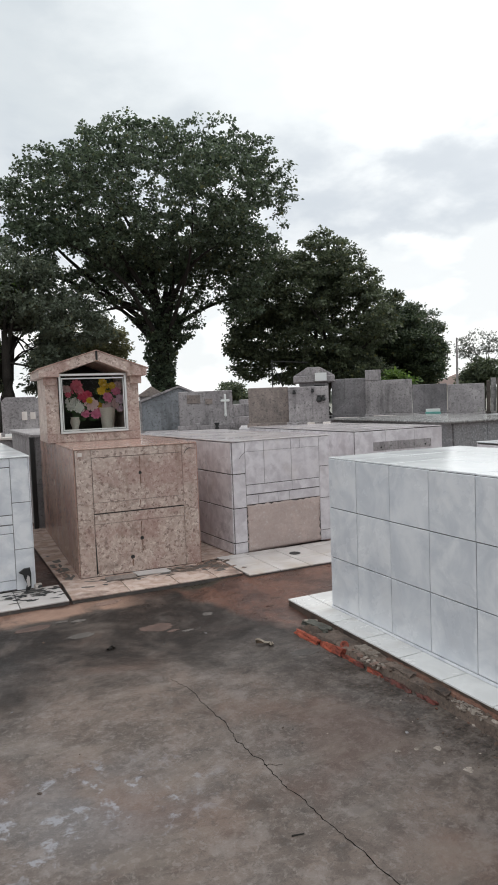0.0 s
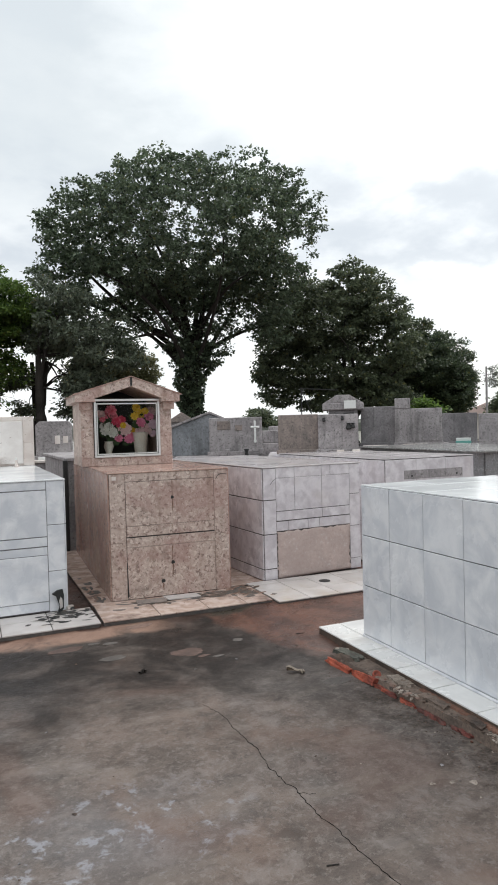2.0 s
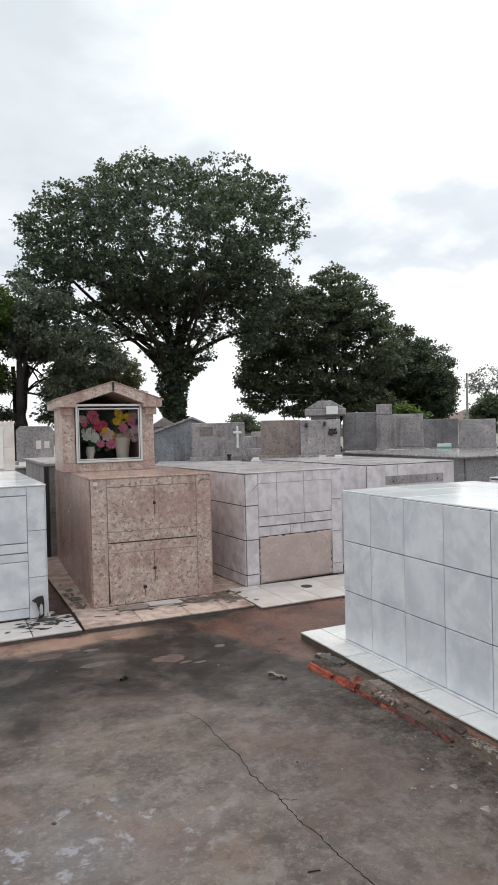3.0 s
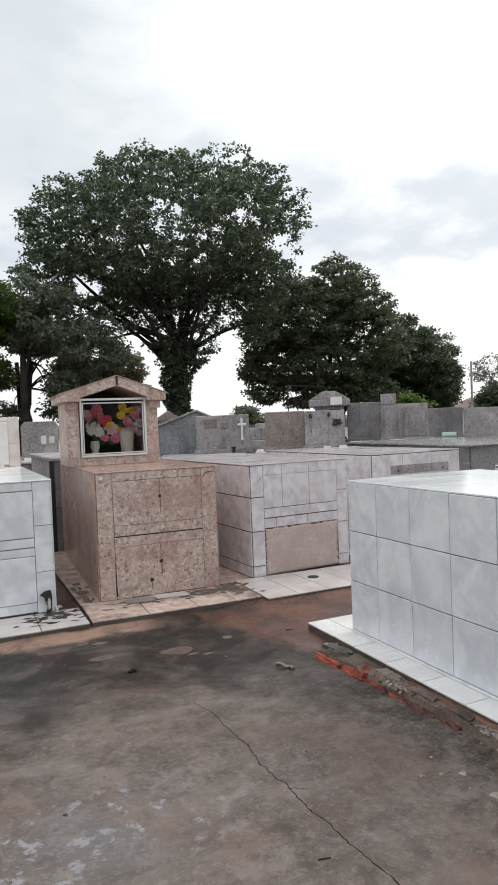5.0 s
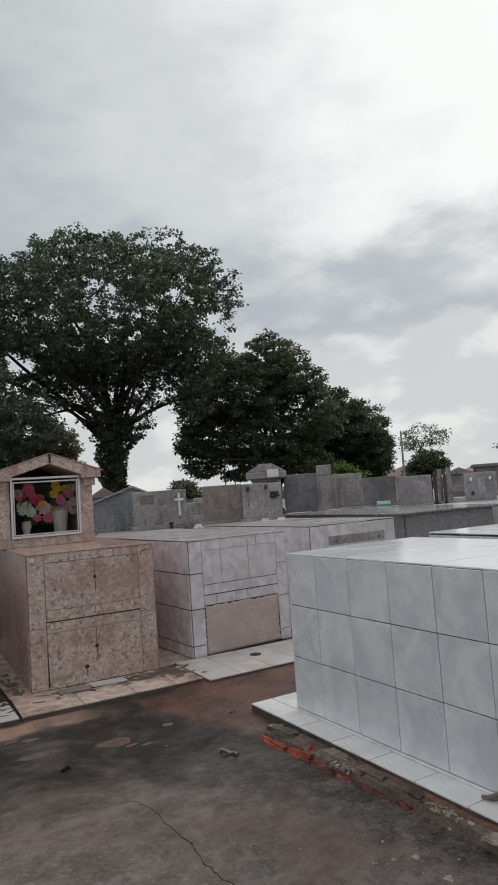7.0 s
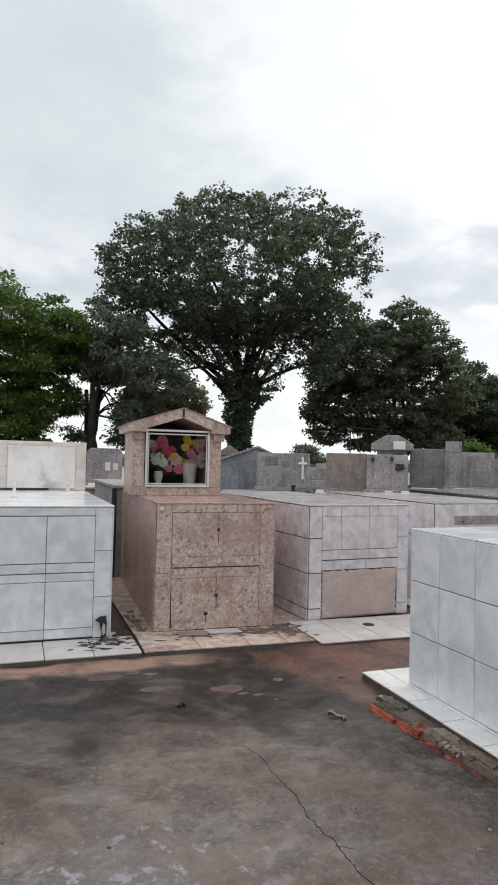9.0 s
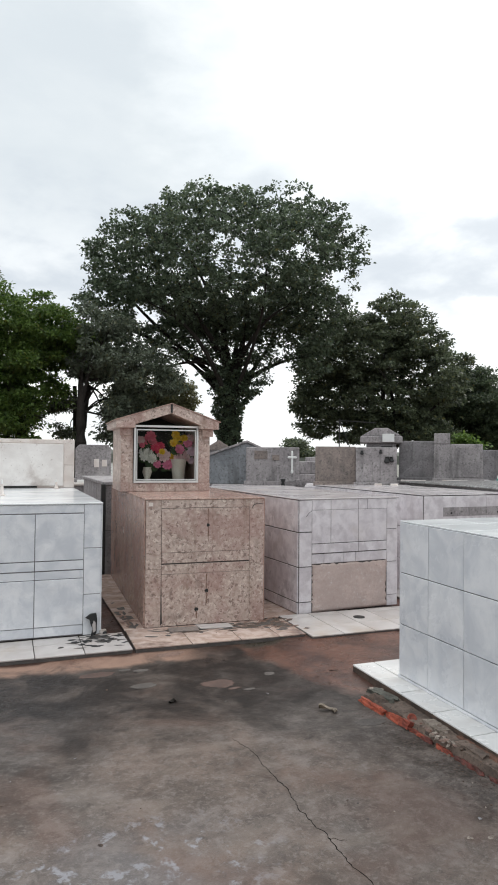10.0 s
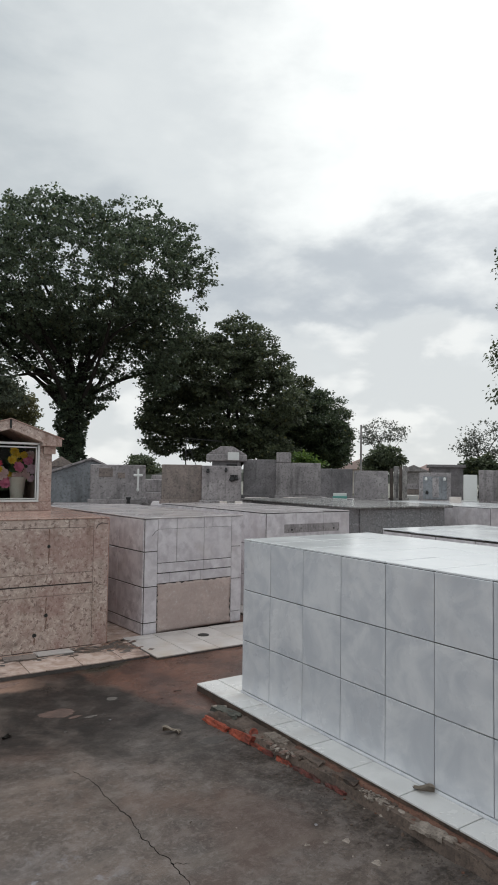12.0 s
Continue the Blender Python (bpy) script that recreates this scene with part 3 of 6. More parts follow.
def ground():
    def axis(lo, hi, fine, far):
        out = list(np.arange(lo, hi + 0.001, fine))
        step, a, b = fine * 1.6, lo, hi
        while b < far:
            a, b = a - step, b + step
            out = [a] + out + [b]
            step *= 1.5
        return out

    xs, ys = axis(-2.0, 4.2, 0.1, 3000), axis(0.4, 6.2, 0.1, 3000)
    verts = []
    for y in ys:
        for x in xs:
            verts.append((x, y, lie(x, y)))
    k = len(xs)
    faces = [(j * k + i, j * k + i + 1, (j + 1) * k + i + 1, (j + 1) * k + i) for j in range(len(ys) - 1) for i in range(k - 1)]
    me = bpy.data.meshes.new("ground")
    me.from_pydata(verts, [], faces)
    me.materials.append(GROUND)
    for f in me.polygons:
        f.use_smooth = True
    return tagged(new("ground", me), "wet worn cement lane washed over with red earth", "ground", kind="structure")


ground()


def ribbon(points, widths, lift):
    """A narrow flat band with a ragged edge along (x, y) points."""
    bm = bmesh.new()
    last = None
    for i, ((x, y), w) in enumerate(zip(points, widths)):
        x2, y2 = points[min(i + 1, len(points) - 1)]
        x1, y1 = points[max(i - 1, 0)]
        d = Vector((x2 - x1, y2 - y1)).normalized()
        s = Vector((-d.y, d.x)) * w / 2
        pair = (bm.verts.new((x - s.x, y - s.y, lie(x, y) + lift)), bm.verts.new((x + s.x, y + s.y, lie(x, y) + lift)))
        if last:
            bm.faces.new((last[0], pair[0], pair[1], last[1]))
        last = pair
    bmesh.ops.recalc_face_normals(bm, faces=bm.faces[:])
    g = bmesh.ops.extrude_face_region(bm, geom=bm.faces[:])
    bmesh.ops.translate(bm, verts=[v for v in g["geom"] if isinstance(v, bmesh.types.BMVert)], vec=(0, 0, -0.02))
    bmesh.ops.recalc_face_normals(bm, faces=bm.faces[:])
    return bm


def crack(ends, width, seed, kinks=26):
    rnd = random.Random(seed)
    pts, ws, off = [], [], 0.0
    for i in range(kinks * (len(ends) - 1) + 1):
        k, f = min(i // kinks, len(ends) - 2), (i - min(i // kinks, len(ends) - 2) * kinks) / kinks
        a, b = Vector(ends[k]), Vector(ends[k + 1])
        p = a.lerp(b, f)
        off = off * 0.74 + rnd.uniform(-1, 1) * 0.0065
        d = (b - a).normalized()
        pts.append((p.x - d.y * off, p.y + d.x * off))
        taper = min(1, 0.25 + i / 26, (kinks * (len(ends) - 1) - i + 2) / 8)
        ws.append(max(0.001, width * taper * rnd.uniform(0.35, 1.15)))
    ob = part("crack", ribbon(pts, ws, 0.0012), GAP)
    return tagged(ob, "thin dark crack running through the cement lane", "crack", kind="structure")


crack([(1.51, 3.80), (1.55, 3.63), (1.56, 3.38), (1.58, 3.15), (1.56, 2.95), (1.58, 2.74), (1.57, 2.54), (1.60, 2.33), (1.63, 2.0), (1.66, 1.7)], 0.0042, 4, 14)
crack([(1.585, 2.70), (1.615, 2.675), (1.655, 2.665)], 0.003, 8, 6)
crack([(-0.06, 5.32), (0.0, 5.05), (-0.05, 4.8), (-0.10, 4.5)], 0.04, 11, 12)
crack([(0.0, 5.08), (0.07, 4.98), (0.05, 4.82)], 0.026, 13, 10)
crack([(-0.16, 5.2), (-0.05, 4.95), (-0.14, 4.75)], 0.026, 14, 10)


# ---- tombs ----
def tomb_blue():
    """Pale tiled tomb with a double front of four large panels, and its headstone."""
    w, l, h = 1.16, 3.0, 1.205
    t = thing("tomb", "pale blue-grey tiled tomb with four large front panels", "tomb", pose(-0.13, 6.166, 0.06), "row of tombs")
    part("body", block(0, w, 0.0, l, 0, h - 0.014, 0.006), GREY_DARK, t)
    X, Z = (1, 0, 0), (0, 0, 1)
    tiling(t, (0, 0, 0), X, Z, (0, 0.155), (0.0, 0.37, 0.79, h - 0.014), TILE_BLUE)
    tiling(t, (0, 0, 0), X, Z, (1.005, w), (0.0, 0.37, 0.79, h - 0.014), TILE_BLUE)
    tiling(t, (0, 0, 0), X, Z, (0.155, 0.58, 1.005), (0.012, 0.10), TILE_BLUE)
    tiling(t, (0, 0, 0), X, Z, (0.155, 0.58, 1.005), (0.52, 0.596), TILE_BLUE)
    tiling(t, (0, 0, 0), X, Z, (0.155, 1.005), (1.112, h - 0.014), TILE_BLUE)
    # the two doors stand proud
    tiling(t, (0, 0, 0), X, Z, (0.155, 0.58, 1.005), (0.10, 0.52), TILE_BLUE, "panel", 0.006, 0.018)
    tiling(t, (0, 0, 0), X, Z, (0.155, 0.58, 1.005), (0.60, 0.685), TILE_BLUE, "panel", 0.006, 0.018)
    tiling(t, (0, 0, 0), X, Z, (0.155, 0.58, 1.005), (0.688, 1.108), TILE_BLUE, "panel", 0.006, 0.018)
    tiling(t, (w, 0, 0), (0, 1, 0), Z, steps(0, l, 7), (0.0, 0.37, 0.79, h - 0.014), TILE_BLUE)
    part("top_slab", block(-0.014, w + 0.014, -0.02, l, h - 0.0135, h, 0.003), TILE_TOP, t)
    z = 1.265
    s = thing("headstone", "cream marble headstone with a stained plaque, on a tiled tomb", "headstone", pose(-0.14, 9.0, z))
    part("body", block(0, 1.19, 0.02, 0.16, 0, 0.64, 0.004), CREAM, s)
    tiling(s, (0, 0.02, 0), X, Z, (0, 0.20), (0, 0.30, 0.64), CREAM)
    tiling(s, (0, 0.02, 0), X, Z, (1.05, 1.19), (0, 0.30, 0.64), CREAM)
    tiling(s, (0, 0.02, 0), X, Z, (0.20, 0.62, 1.05), (0.585, 0.64), CREAM)
    part("plaque", block(0.20, 1.05, -0.012, 0.02, 0.03, 0.58, 0.004), PLAQUE, s, "pale marble plaque with rain stains")
    part("shadow_gap", block(0.05, 0.72, -0.004, 0.02, 0.004, 0.026, 0.001), DARK, s, "dark open joint")
    for i, (x, y, hh) in enumerate(((0.16, 7.36, 0.17), (0.80, 8.7, 0.12))):
        c = thing("grave_lamp", "small white enamel grave candle on a tomb top", "candle", pose(x, y, z), "grave candles")
        part("holder", lathe([(0.034, 0), (0.036, 0.012), (0.018, 0.02), (0.016, hh * 0.7), (0.022, hh * 0.72)], 14), CREAM, c, smooth=True)
        part("candle", lathe([(0.011, hh * 0.721), (0.011, hh * 0.97), (0.004, hh)], 10), WHITE, c)


def tomb_pink():
    """Salmon granite tomb."""
    w, l, h = 1.192, 2.86, 1.228
    t = thing("tomb", "salmon granite tomb with speckled front slabs, sealed doors", "tomb", pose(1.458, 6.232, 0.06, 0, 0, -2.3), "row of tombs")
    part("body", block(0, w, 0, l, 0, h - 0.016, 0.006), MORTAR, t)
    X, Z = (1, 0, 0), (0, 0, 1)
    g = dict(name="slab", gap=0.0016, thick=0.014, vgap=0.0016)
    tiling(t, (0, 0, 0), X, Z, (0, 0.15), (0, 0.55, h - 0.016), PINK, **g)
    tiling(t, (0, 0, 0), X, Z, (1.04, w), (0, 0.55, h - 0.016), PINK, **g)
    tiling(t, (0, 0, 0), X, Z, (0.15, 0.42, 0.80, 1.04), (1.135, h - 0.016), PINK, **g)
    tiling(t, (0, 0, 0), X, Z, (0.151, 1.039), (0.002, 0.50, 0.594), PINK, "slab", 0.003, 0.017, vgap=0.003)
    tiling(t, (0, 0, 0), X, Z, (0.151, 1.039), (0.604, 0.705, 1.133), PINK, "slab", 0.003, 0.017, vgap=0.003)
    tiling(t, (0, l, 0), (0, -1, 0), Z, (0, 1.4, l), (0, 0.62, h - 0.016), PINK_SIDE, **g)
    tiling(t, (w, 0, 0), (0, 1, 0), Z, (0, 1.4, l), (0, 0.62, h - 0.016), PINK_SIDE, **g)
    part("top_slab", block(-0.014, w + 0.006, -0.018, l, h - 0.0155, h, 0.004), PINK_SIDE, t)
    # dark rusted fixing holes and an open joint
    for x, z, r in ((0.61, 0.965, 0.016), (0.60, 0.325, 0.018), (0.50, 0.15, 0.020)):
        b = bmesh.new()
        bmesh.ops.create_circle(b, cap_ends=True, segments=12, radius=r, matrix=pose(x, -0.0175, z, 90))
        g2 = bmesh.ops.extrude_face_region(b, geom=b.faces[:])
        bmesh.ops.translate(b, verts=[v for v in g2["geom"] if isinstance(v, bmesh.types.BMVert)], vec=(0, -0.002, 0))
        for v in b.verts:
            v.co.x += 0.3 * r * noise.noise(v.co * 90)
            v.co.z += 0.7 * r * noise.noise(v.co * 70)
        bmesh.ops.recalc_face_normals(b, faces=b.faces[:])
        part("fixing_hole", b, DARK, t, "dark rusted fixing hole")
    part("open_joint", prism([(0.146, 0.02), (0.162, 0.03), (0.159, 0.12), (0.154, 0.36), (0.150, 0.36)], -0.0185, -0.01), DARK, t, "dark open joint")
    part("notch", prism([(1.06, 1.12), (1.08, 1.155), (1.12, 1.175), (1.18, 1.165), (1.18, 1.161), (1.12, 1.169), (1.085, 1.15), (1.066, 1.118)], -0.0165, -0.01), DARK, t, "dark curved crack")
    rnd = random.Random(9)
    for x, z0, z1, wd in ((0.61, 0.985, 1.125, 0.010), (0.612, 0.80, 0.95, 0.012), (0.60, 0.62, 0.70, 0.008), (0.602, 0.20, 0.31, 0.016), (0.598, 0.345, 0.49, 0.010), (0.50, 0.06, 0.13, 0.016)):
        k = 7
        left = [(x - wd * (0.2 + 0.6 * rnd.random()) * (1 - 0.55 * i / k), z1 + (z0 - z1) * i / k) for i in range(k + 1)]
        right = [(x + wd * (0.2 + 0.6 * rnd.random()) * (1 - 0.55 * i / k), z1 + (z0 - z1) * i / k) for i in range(k + 1)]
        part("rust_run", prism(left + right[::-1], -0.0182, -0.0165), RUST, t, "dark rusty run-off stain")
    part("name_plate", block(0.025, 0.065, -0.0185, -0.013, 1.155, 1.19, 0.001), CREAM, t, "small pale plate")


def tomb_rose():
    """Pinkish marble tomb with a cemented-up lower opening."""
    w, l, h = 1.252, 2.95, 1.212
    t = thing("tomb", "pinkish white marble-tiled tomb with a cemented-up opening", "tomb", pose(3.092, 6.292, 0.05, 0, 0, 3.5), "row of tombs")
    part("body", block(0, w, 0, l, 0, h - 0.016, 0.006), MORTAR, t)
    X, Z = (1, 0, 0), (0, 0, 1)
    rows = (0, 0.12, 0.49, 0.855, h - 0.016)
    tiling(t, (0, 0, 0), X, Z, (0, 0.152), rows, TILE_ROSE, vgap=0.010)
    tiling(t, (0, 0, 0), X, Z, (1.11, w), rows, TILE_ROSE)
    tiling(t, (0, 0, 0), X, Z, (0.152, 0.385, 0.735, 1.11), (0.73, 1.085, h - 0.016), TILE_ROSE, gap=0.004, vgap=0.003)
    part("hairline", prism([(0.08, 1.02), (0.115, 1.06), (0.152, 1.082), (0.152, 1.079), (0.117, 1.056), (0.083, 1.017)], -0.0135, -0.01), DARK, t, "dark hairline crack")
    part("hairline", block(0.848, 0.851, -0.0135, -0.01, 1.085, h - 0.018, 0), DARK, t, "dark hairline crack")
    tiling(t, (0, 0, 0), X, Z, (0.152, 0.735, 1.11), (0.625, 0.727), TILE_ROSE, "panel", 0.006, 0.016)
    tiling(t, (0, 0, 0), X, Z, (0.152, 0.30, 0.55, 0.70, 1.11), (0.515, 0.62), TILE_ROSE)
    # rough cement panel with a ragged rim
    b = bmesh.new()
    n = 22
    grid = [[b.verts.new((0.165 + 0.935 * i / n + (0.03 * noise.noise((i * 1.3, j * 0.9, 5)) if i in (0, n) else 0), -0.008 - 0.005 * noise.noise((i * 0.5, j * 0.5, 0)),
                          0.006 + 0.50 * j / n + (0.03 * noise.noise((i * 0.8, j * 1.7, 9)) if j == n else 0))) for i in range(n + 1)] for j in range(n + 1)]
    for j in range(n):
        for i in range(n):
            b.faces.new((grid[j][i], grid[j][i + 1], grid[j + 1][i + 1], grid[j + 1][i]))
    rim = bmesh.ops.extrude_edge_only(b, edges=[e for e in b.edges if e.is_boundary])
    for v in rim["geom"]:
        if isinstance(v, bmesh.types.BMVert):
            v.co.y = 0.01
    part("cement_panel", b, CEMENT, t, "rough beige cement panel", smooth=True)
    side = (0, 0.12, 0.49, 0.855, h - 0.016)
    tiling(t, (0, l, 0), (0, -1, 0), Z, steps(0, l, 5), side, TILE_ROSE, vgap=0.012)
    tiling(t, (w, 0, 0), (0, 1, 0), Z, steps(0, l, 5), side, TILE_ROSE)
    part("top_slab", block(-0.016, w + 0.016, -0.02, l, h - 0.0155, h, 0.004), ROSE_TOP, t)


def tomb_long(label, at, w, l, h, cols, rows, side_mat, top_mat, cols_top=3, joint=0.006):
    """A box tomb tiled on its sides and end; local y runs along it, away from the near end."""
    t = thing("tomb", label, "tomb", at, "row of tombs")
    part("body", block(0, w, 0, l, 0, h - 0.0165, 0.006), MORTAR, t)
    Z = (0, 0, 1)
    vs = steps(0.0, h - 0.0165, rows) if isinstance(rows, int) else rows
    tiling(t, (0, l, 0), (0, -1, 0), Z, [l - y for y in cols[::-1]], vs, side_mat, gap=max(0.0045, joint * 0.5), vgap=joint)
    tiling(t, (0, 0, 0), (1, 0, 0), Z, steps(0, w, 3), vs, side_mat)
    tiling(t, (w, l, 0), (-1, 0, 0), Z, steps(0, w, 3), vs, side_mat)
    tiling(t, (w, 0, 0), (0, 1, 0), Z, cols, vs, side_mat)
    tiling(t, (-0.008, 0, h - 0.0105), (1, 0, 0), (0, 1, 0), steps(0, w + 0.016, cols_top), [-0.008] + list(cols[1:-1]) + [l + 0.008], top_mat, gap=0.0025, thick=0.0105)
    return t


tomb_blue()
tomb_pink()
tomb_rose()
W_COLS = [0.0, 0.37, 0.729, 1.085, 1.436, 1.81, 2.183, 2.554, 2.899]
tomb_long("pale blue-grey tiled box tomb with a glossy white top", pose(2.942, 1.28, 0.09), 1.285, 4.179 - 1.28, 1.147, W_COLS, (0.022, 0.393, 0.768, 1.1365), TILE_BLUE, TILE_TOP)
box_tomb = [o for o in scene.objects if o.name.startswith("tomb")][-1]
part("base_fillet", block(-0.0135, 1.2985, -0.0135, 2.9125, 0.0, 0.0195, 0.003), TILE_BLUE, box_tomb, "narrow grouted base strip")
tomb_long("low tiled tomb with a wet white top and open black joints", pose(5.00, 1.95, 0.06, 0, 0, -2), 1.42, 2.90, 1.13, [0, 0.4, 0.85, 1.3, 1.75, 2.2, 2.5, 2.90], 3, TILE_ROSE, TILE_TOP, joint=0.022)
m2 = tomb_long("pinkish tiled tomb with a grey sunken strip", pose(4.88, 6.62, 0.05, 0, 0, 1.5), 1.41, 2.75, 1.21, steps(0, 2.75, 5), 3, TILE_ROSE, ROSE_TOP)
part("sunken_strip", block(0.28, 1.22, -0.016, 0.0, 0.945, 1.055, 0.003), GREY, m2, "grey concrete strip")
for x in (0.40, 1.12):
    part("screw", block(x - 0.012, x + 0.012, -0.021, -0.01, 0.972, 0.995, 0.003), DARK, m2, "dark screw head")
far_tile = tomb_long("pinkish white tiled tomb with a dark grey strip", pose(9.25, 6.55, 0.05, 0, 0, -4), 1.6, 2.7, 1.20, steps(0, 2.7, 4), 2, TILE_ROSE, TILE_TOP)
part("sunken_strip", block(0.2, 1.4, -0.016, 0.0, 0.93, 1.08, 0.003), GREY_DARK, far_tile, "dark grey concrete strip")


def tomb_granite():
    at = pose(7.08, 7.28, 0.05, 0, 0, -4)
    t = thing("tomb", "dark grey granite tomb with an overhanging polished top slab", "tomb", at, "row of tombs")
    w, l, h = 1.78, 3.2, 1.18
    part("body", block(0, w, 0, l, 0, h, 0.006), MORTAR, t)
    tiling(t, (0, 0, 0), (1, 0, 0), (0, 0, 1), (0, 0.62, 1.24, w), (0, h), GRANITE, "slab", 0.004, 0.02)
    tiling(t, (0, l, 0), (0, -1, 0), (0, 0, 1), steps(0, l, 4), (0, h), GRANITE, "slab", 0.004, 0.02)
    tiling(t, (w, 0, 0), (0, 1, 0), (0, 0, 1), steps(0, l, 4), (0, h), GRANITE, "slab", 0.004, 0.02)
    part("top_slab", block(-0.13, w + 0.13, -0.10, l + 0.1, h + 0.001, h + 0.042, 0.014), GRANITE_TOP, t, "polished granite slab with a rounded edge")


tomb_granite()


# ---- plinths with their tiles ----
def plinth(label, x0, x1, y0, y1, z, cols, rows, mat, rot=0.0, bare=GREY):
    t = thing("plinth", label, "plinth", pose(x0, y0, 0, 0, 0, rot), kind="structure")
    w, l = x1 - x0, y1 - y0
    part("bed", block(0.006, w - 0.006, 0.006, l, -0.05, z - 0.012, 0.004), bare, t)
    tiling(t, (0, 0, z - 0.012), (1, 0, 0), (0, 1, 0), cols(w), rows(l), mat, gap=0.007, thick=0.012, vgap=0.007)
    return t


plinth("white tiled plinth, stained, before a tomb", -0.75, 1.235, 5.60, 6.15, 0.06, lambda w: steps(0, w, 5), lambda l: (0, 0.34, l), TILE_WHITE, bare=MORTAR)
plinth("salmon tiled plinth, wet and dirty, beneath a granite tomb", 1.252, 2.835, 5.60, 6.215, 0.06, lambda w: (0, 0.5, 0.95, 1.32, w), lambda l: (0, 0.36, l), TILE_PINK, -1.5, bare=MORTAR)
plinth("salmon tiled strip along a granite tomb", 1.262, 1.60, 6.225, 9.2, 0.058, lambda w: (0, w), lambda l: steps(0, l, 7), TILE_PINK, bare=MORTAR)
plinth("salmon tiled strip between two tombs", 2.668, 3.10, 6.285, 9.1, 0.048, lambda w: (0, w), lambda l: steps(0, l, 8), TILE_PINK, bare=MORTAR)
plinth("white tiled plinth before a marble-tiled tomb", 2.85, 4.75, 5.455, 6.27, 0.06, lambda w: (0, 0.33, 0.66, 0.99, 1.32, 1.65, w), lambda l: (0, 0.34, 0.68, l), TILE_WHITE, -0.6, bare=MORTAR)
plinth("white tiled plinth round a box tomb", 2.748, 4.3, 1.1, 4.55, 0.09, lambda w: (0, 0.19, 0.75, 1.3, w), lambda l: (0, 0.24) + tuple(0.24 + 0.366 * i for i in range(1, 8)) + (3.08, l), TILE_BASE, bare=RUBBLE)
plinth("cement plinth beneath a tiled tomb", 4.6, 8.4, 6.35, 9.4, 0.05, lambda w: steps(0, w, 8), lambda l: steps(0, l, 6), TILE_WHITE, bare=MORTAR)


# ---- shrine on the salmon tomb ----
def shrine():
    t = thing("shrine", "salmon granite grave shrine with a gabled roof and glazed front", "shrine", pose(1.420, 7.50, 1.288, 0, 0, -2.3))
    W, D, H, A = 1.045, 0.80, 0.725, 1.005
    cx = W / 2
    part("base", block(0, W, 0, D, 0, 0.095, 0.004), PINK, t)
    part("side_wall", block(0, 0.14, 0.012, D, 0.0955, H, 0.004), PINK, t)
    part("side_wall", block(W - 0.14, W, 0.012, D, 0.0955, H, 0.004), PINK, t)
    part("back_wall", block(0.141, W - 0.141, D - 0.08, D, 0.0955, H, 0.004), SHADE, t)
    part("lintel_block", block(-0.02, 0.12, -0.03, 0.011, H - 0.085, H, 0.004), PINK, t)
    part("lintel_block", block(W - 0.10, W + 0.03, -0.03, 0.011, H - 0.085, H, 0.004), PINK, t)
    # two sloping roof slabs, thick fascia in front
    e, th = 0.072, 0.106
    rx = cx + 0.032
    for s in (-1, 1):
        out = [(rx + s * 0.003, A - th), (rx + s * 0.003, A), (cx + s * (cx + e), H + 0.085), (cx + s * (cx + e), H + 0.001), (cx + s * (cx - 0.145), H + 0.001), (cx + s * (cx - 0.145), H + 0.042)]
        part("roof_slab", prism(out, -0.13, D + 0.06, 0.004), PINK, t)
        cap = [(rx + s * 0.001, A + 0.002), (rx + s * 0.001, A + 0.014), (cx + s * (cx + e + 0.02), H + 0.09), (cx + s * (cx + e + 0.02), H + 0.077)]
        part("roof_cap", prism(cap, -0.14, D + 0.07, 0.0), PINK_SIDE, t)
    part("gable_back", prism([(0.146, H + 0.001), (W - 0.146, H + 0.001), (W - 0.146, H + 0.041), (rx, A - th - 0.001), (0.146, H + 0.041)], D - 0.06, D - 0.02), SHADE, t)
    part("ridge_joint", block(rx - 0.012, rx + 0.012, -0.134, -0.128, A - 0.10, A - 0.002, 0.001), DARK, t, "dark open ridge joint")
    # aluminium window with glass
    x0, x1, z0, z1 = 0.145, W - 0.145, 0.0975, 0.765
    f = part("window_frame", block(x0, x1, -0.022, 0.010, z0, z0 + 0.026, 0.003), ALU, t, "aluminium window frame")
    part("rail", block(x0, x1, -0.022, 0.010, z1 - 0.026, z1, 0.003), ALU, f)
    part("stile", block(x0, x0 + 0.024, -0.022, 0.010, z0 + 0.0265, z1 - 0.0265, 0.003), ALU, f)
    part("stile", block(x1 - 0.024, x1, -0.022, 0.010, z0 + 0.0265, z1 - 0.0265, 0.003), ALU, f)
    part("inner_rail", block(x0 + 0.029, x1 - 0.029, -0.012, 0.012, z0 + 0.031, z0 + 0.044, 0.002), ALU, f)
    part("inner_rail", block(x0 + 0.029, x1 - 0.029, -0.012, 0.012, z1 - 0.062, z1 - 0.047, 0.002), ALU, f)
    part("inner_stile", block(x0 + 0.029, x0 + 0.041, -0.012, 0.012, z0 + 0.0445, z1 - 0.0625, 0.002), ALU, f)
    part("inner_stile", block(x1 - 0.041, x1 - 0.029, -0.012, 0.012, z0 + 0.0445, z1 - 0.0625, 0.002), ALU, f)
    pane = part("pane", block(x0 + 0.025, x1 - 0.025, 0.000, 0.004, z0 + 0.027, z1 - 0.027, 0), GLASS, f, "clear glass")
    pane.visible_shadow = False
    return t.matrix_world.copy()


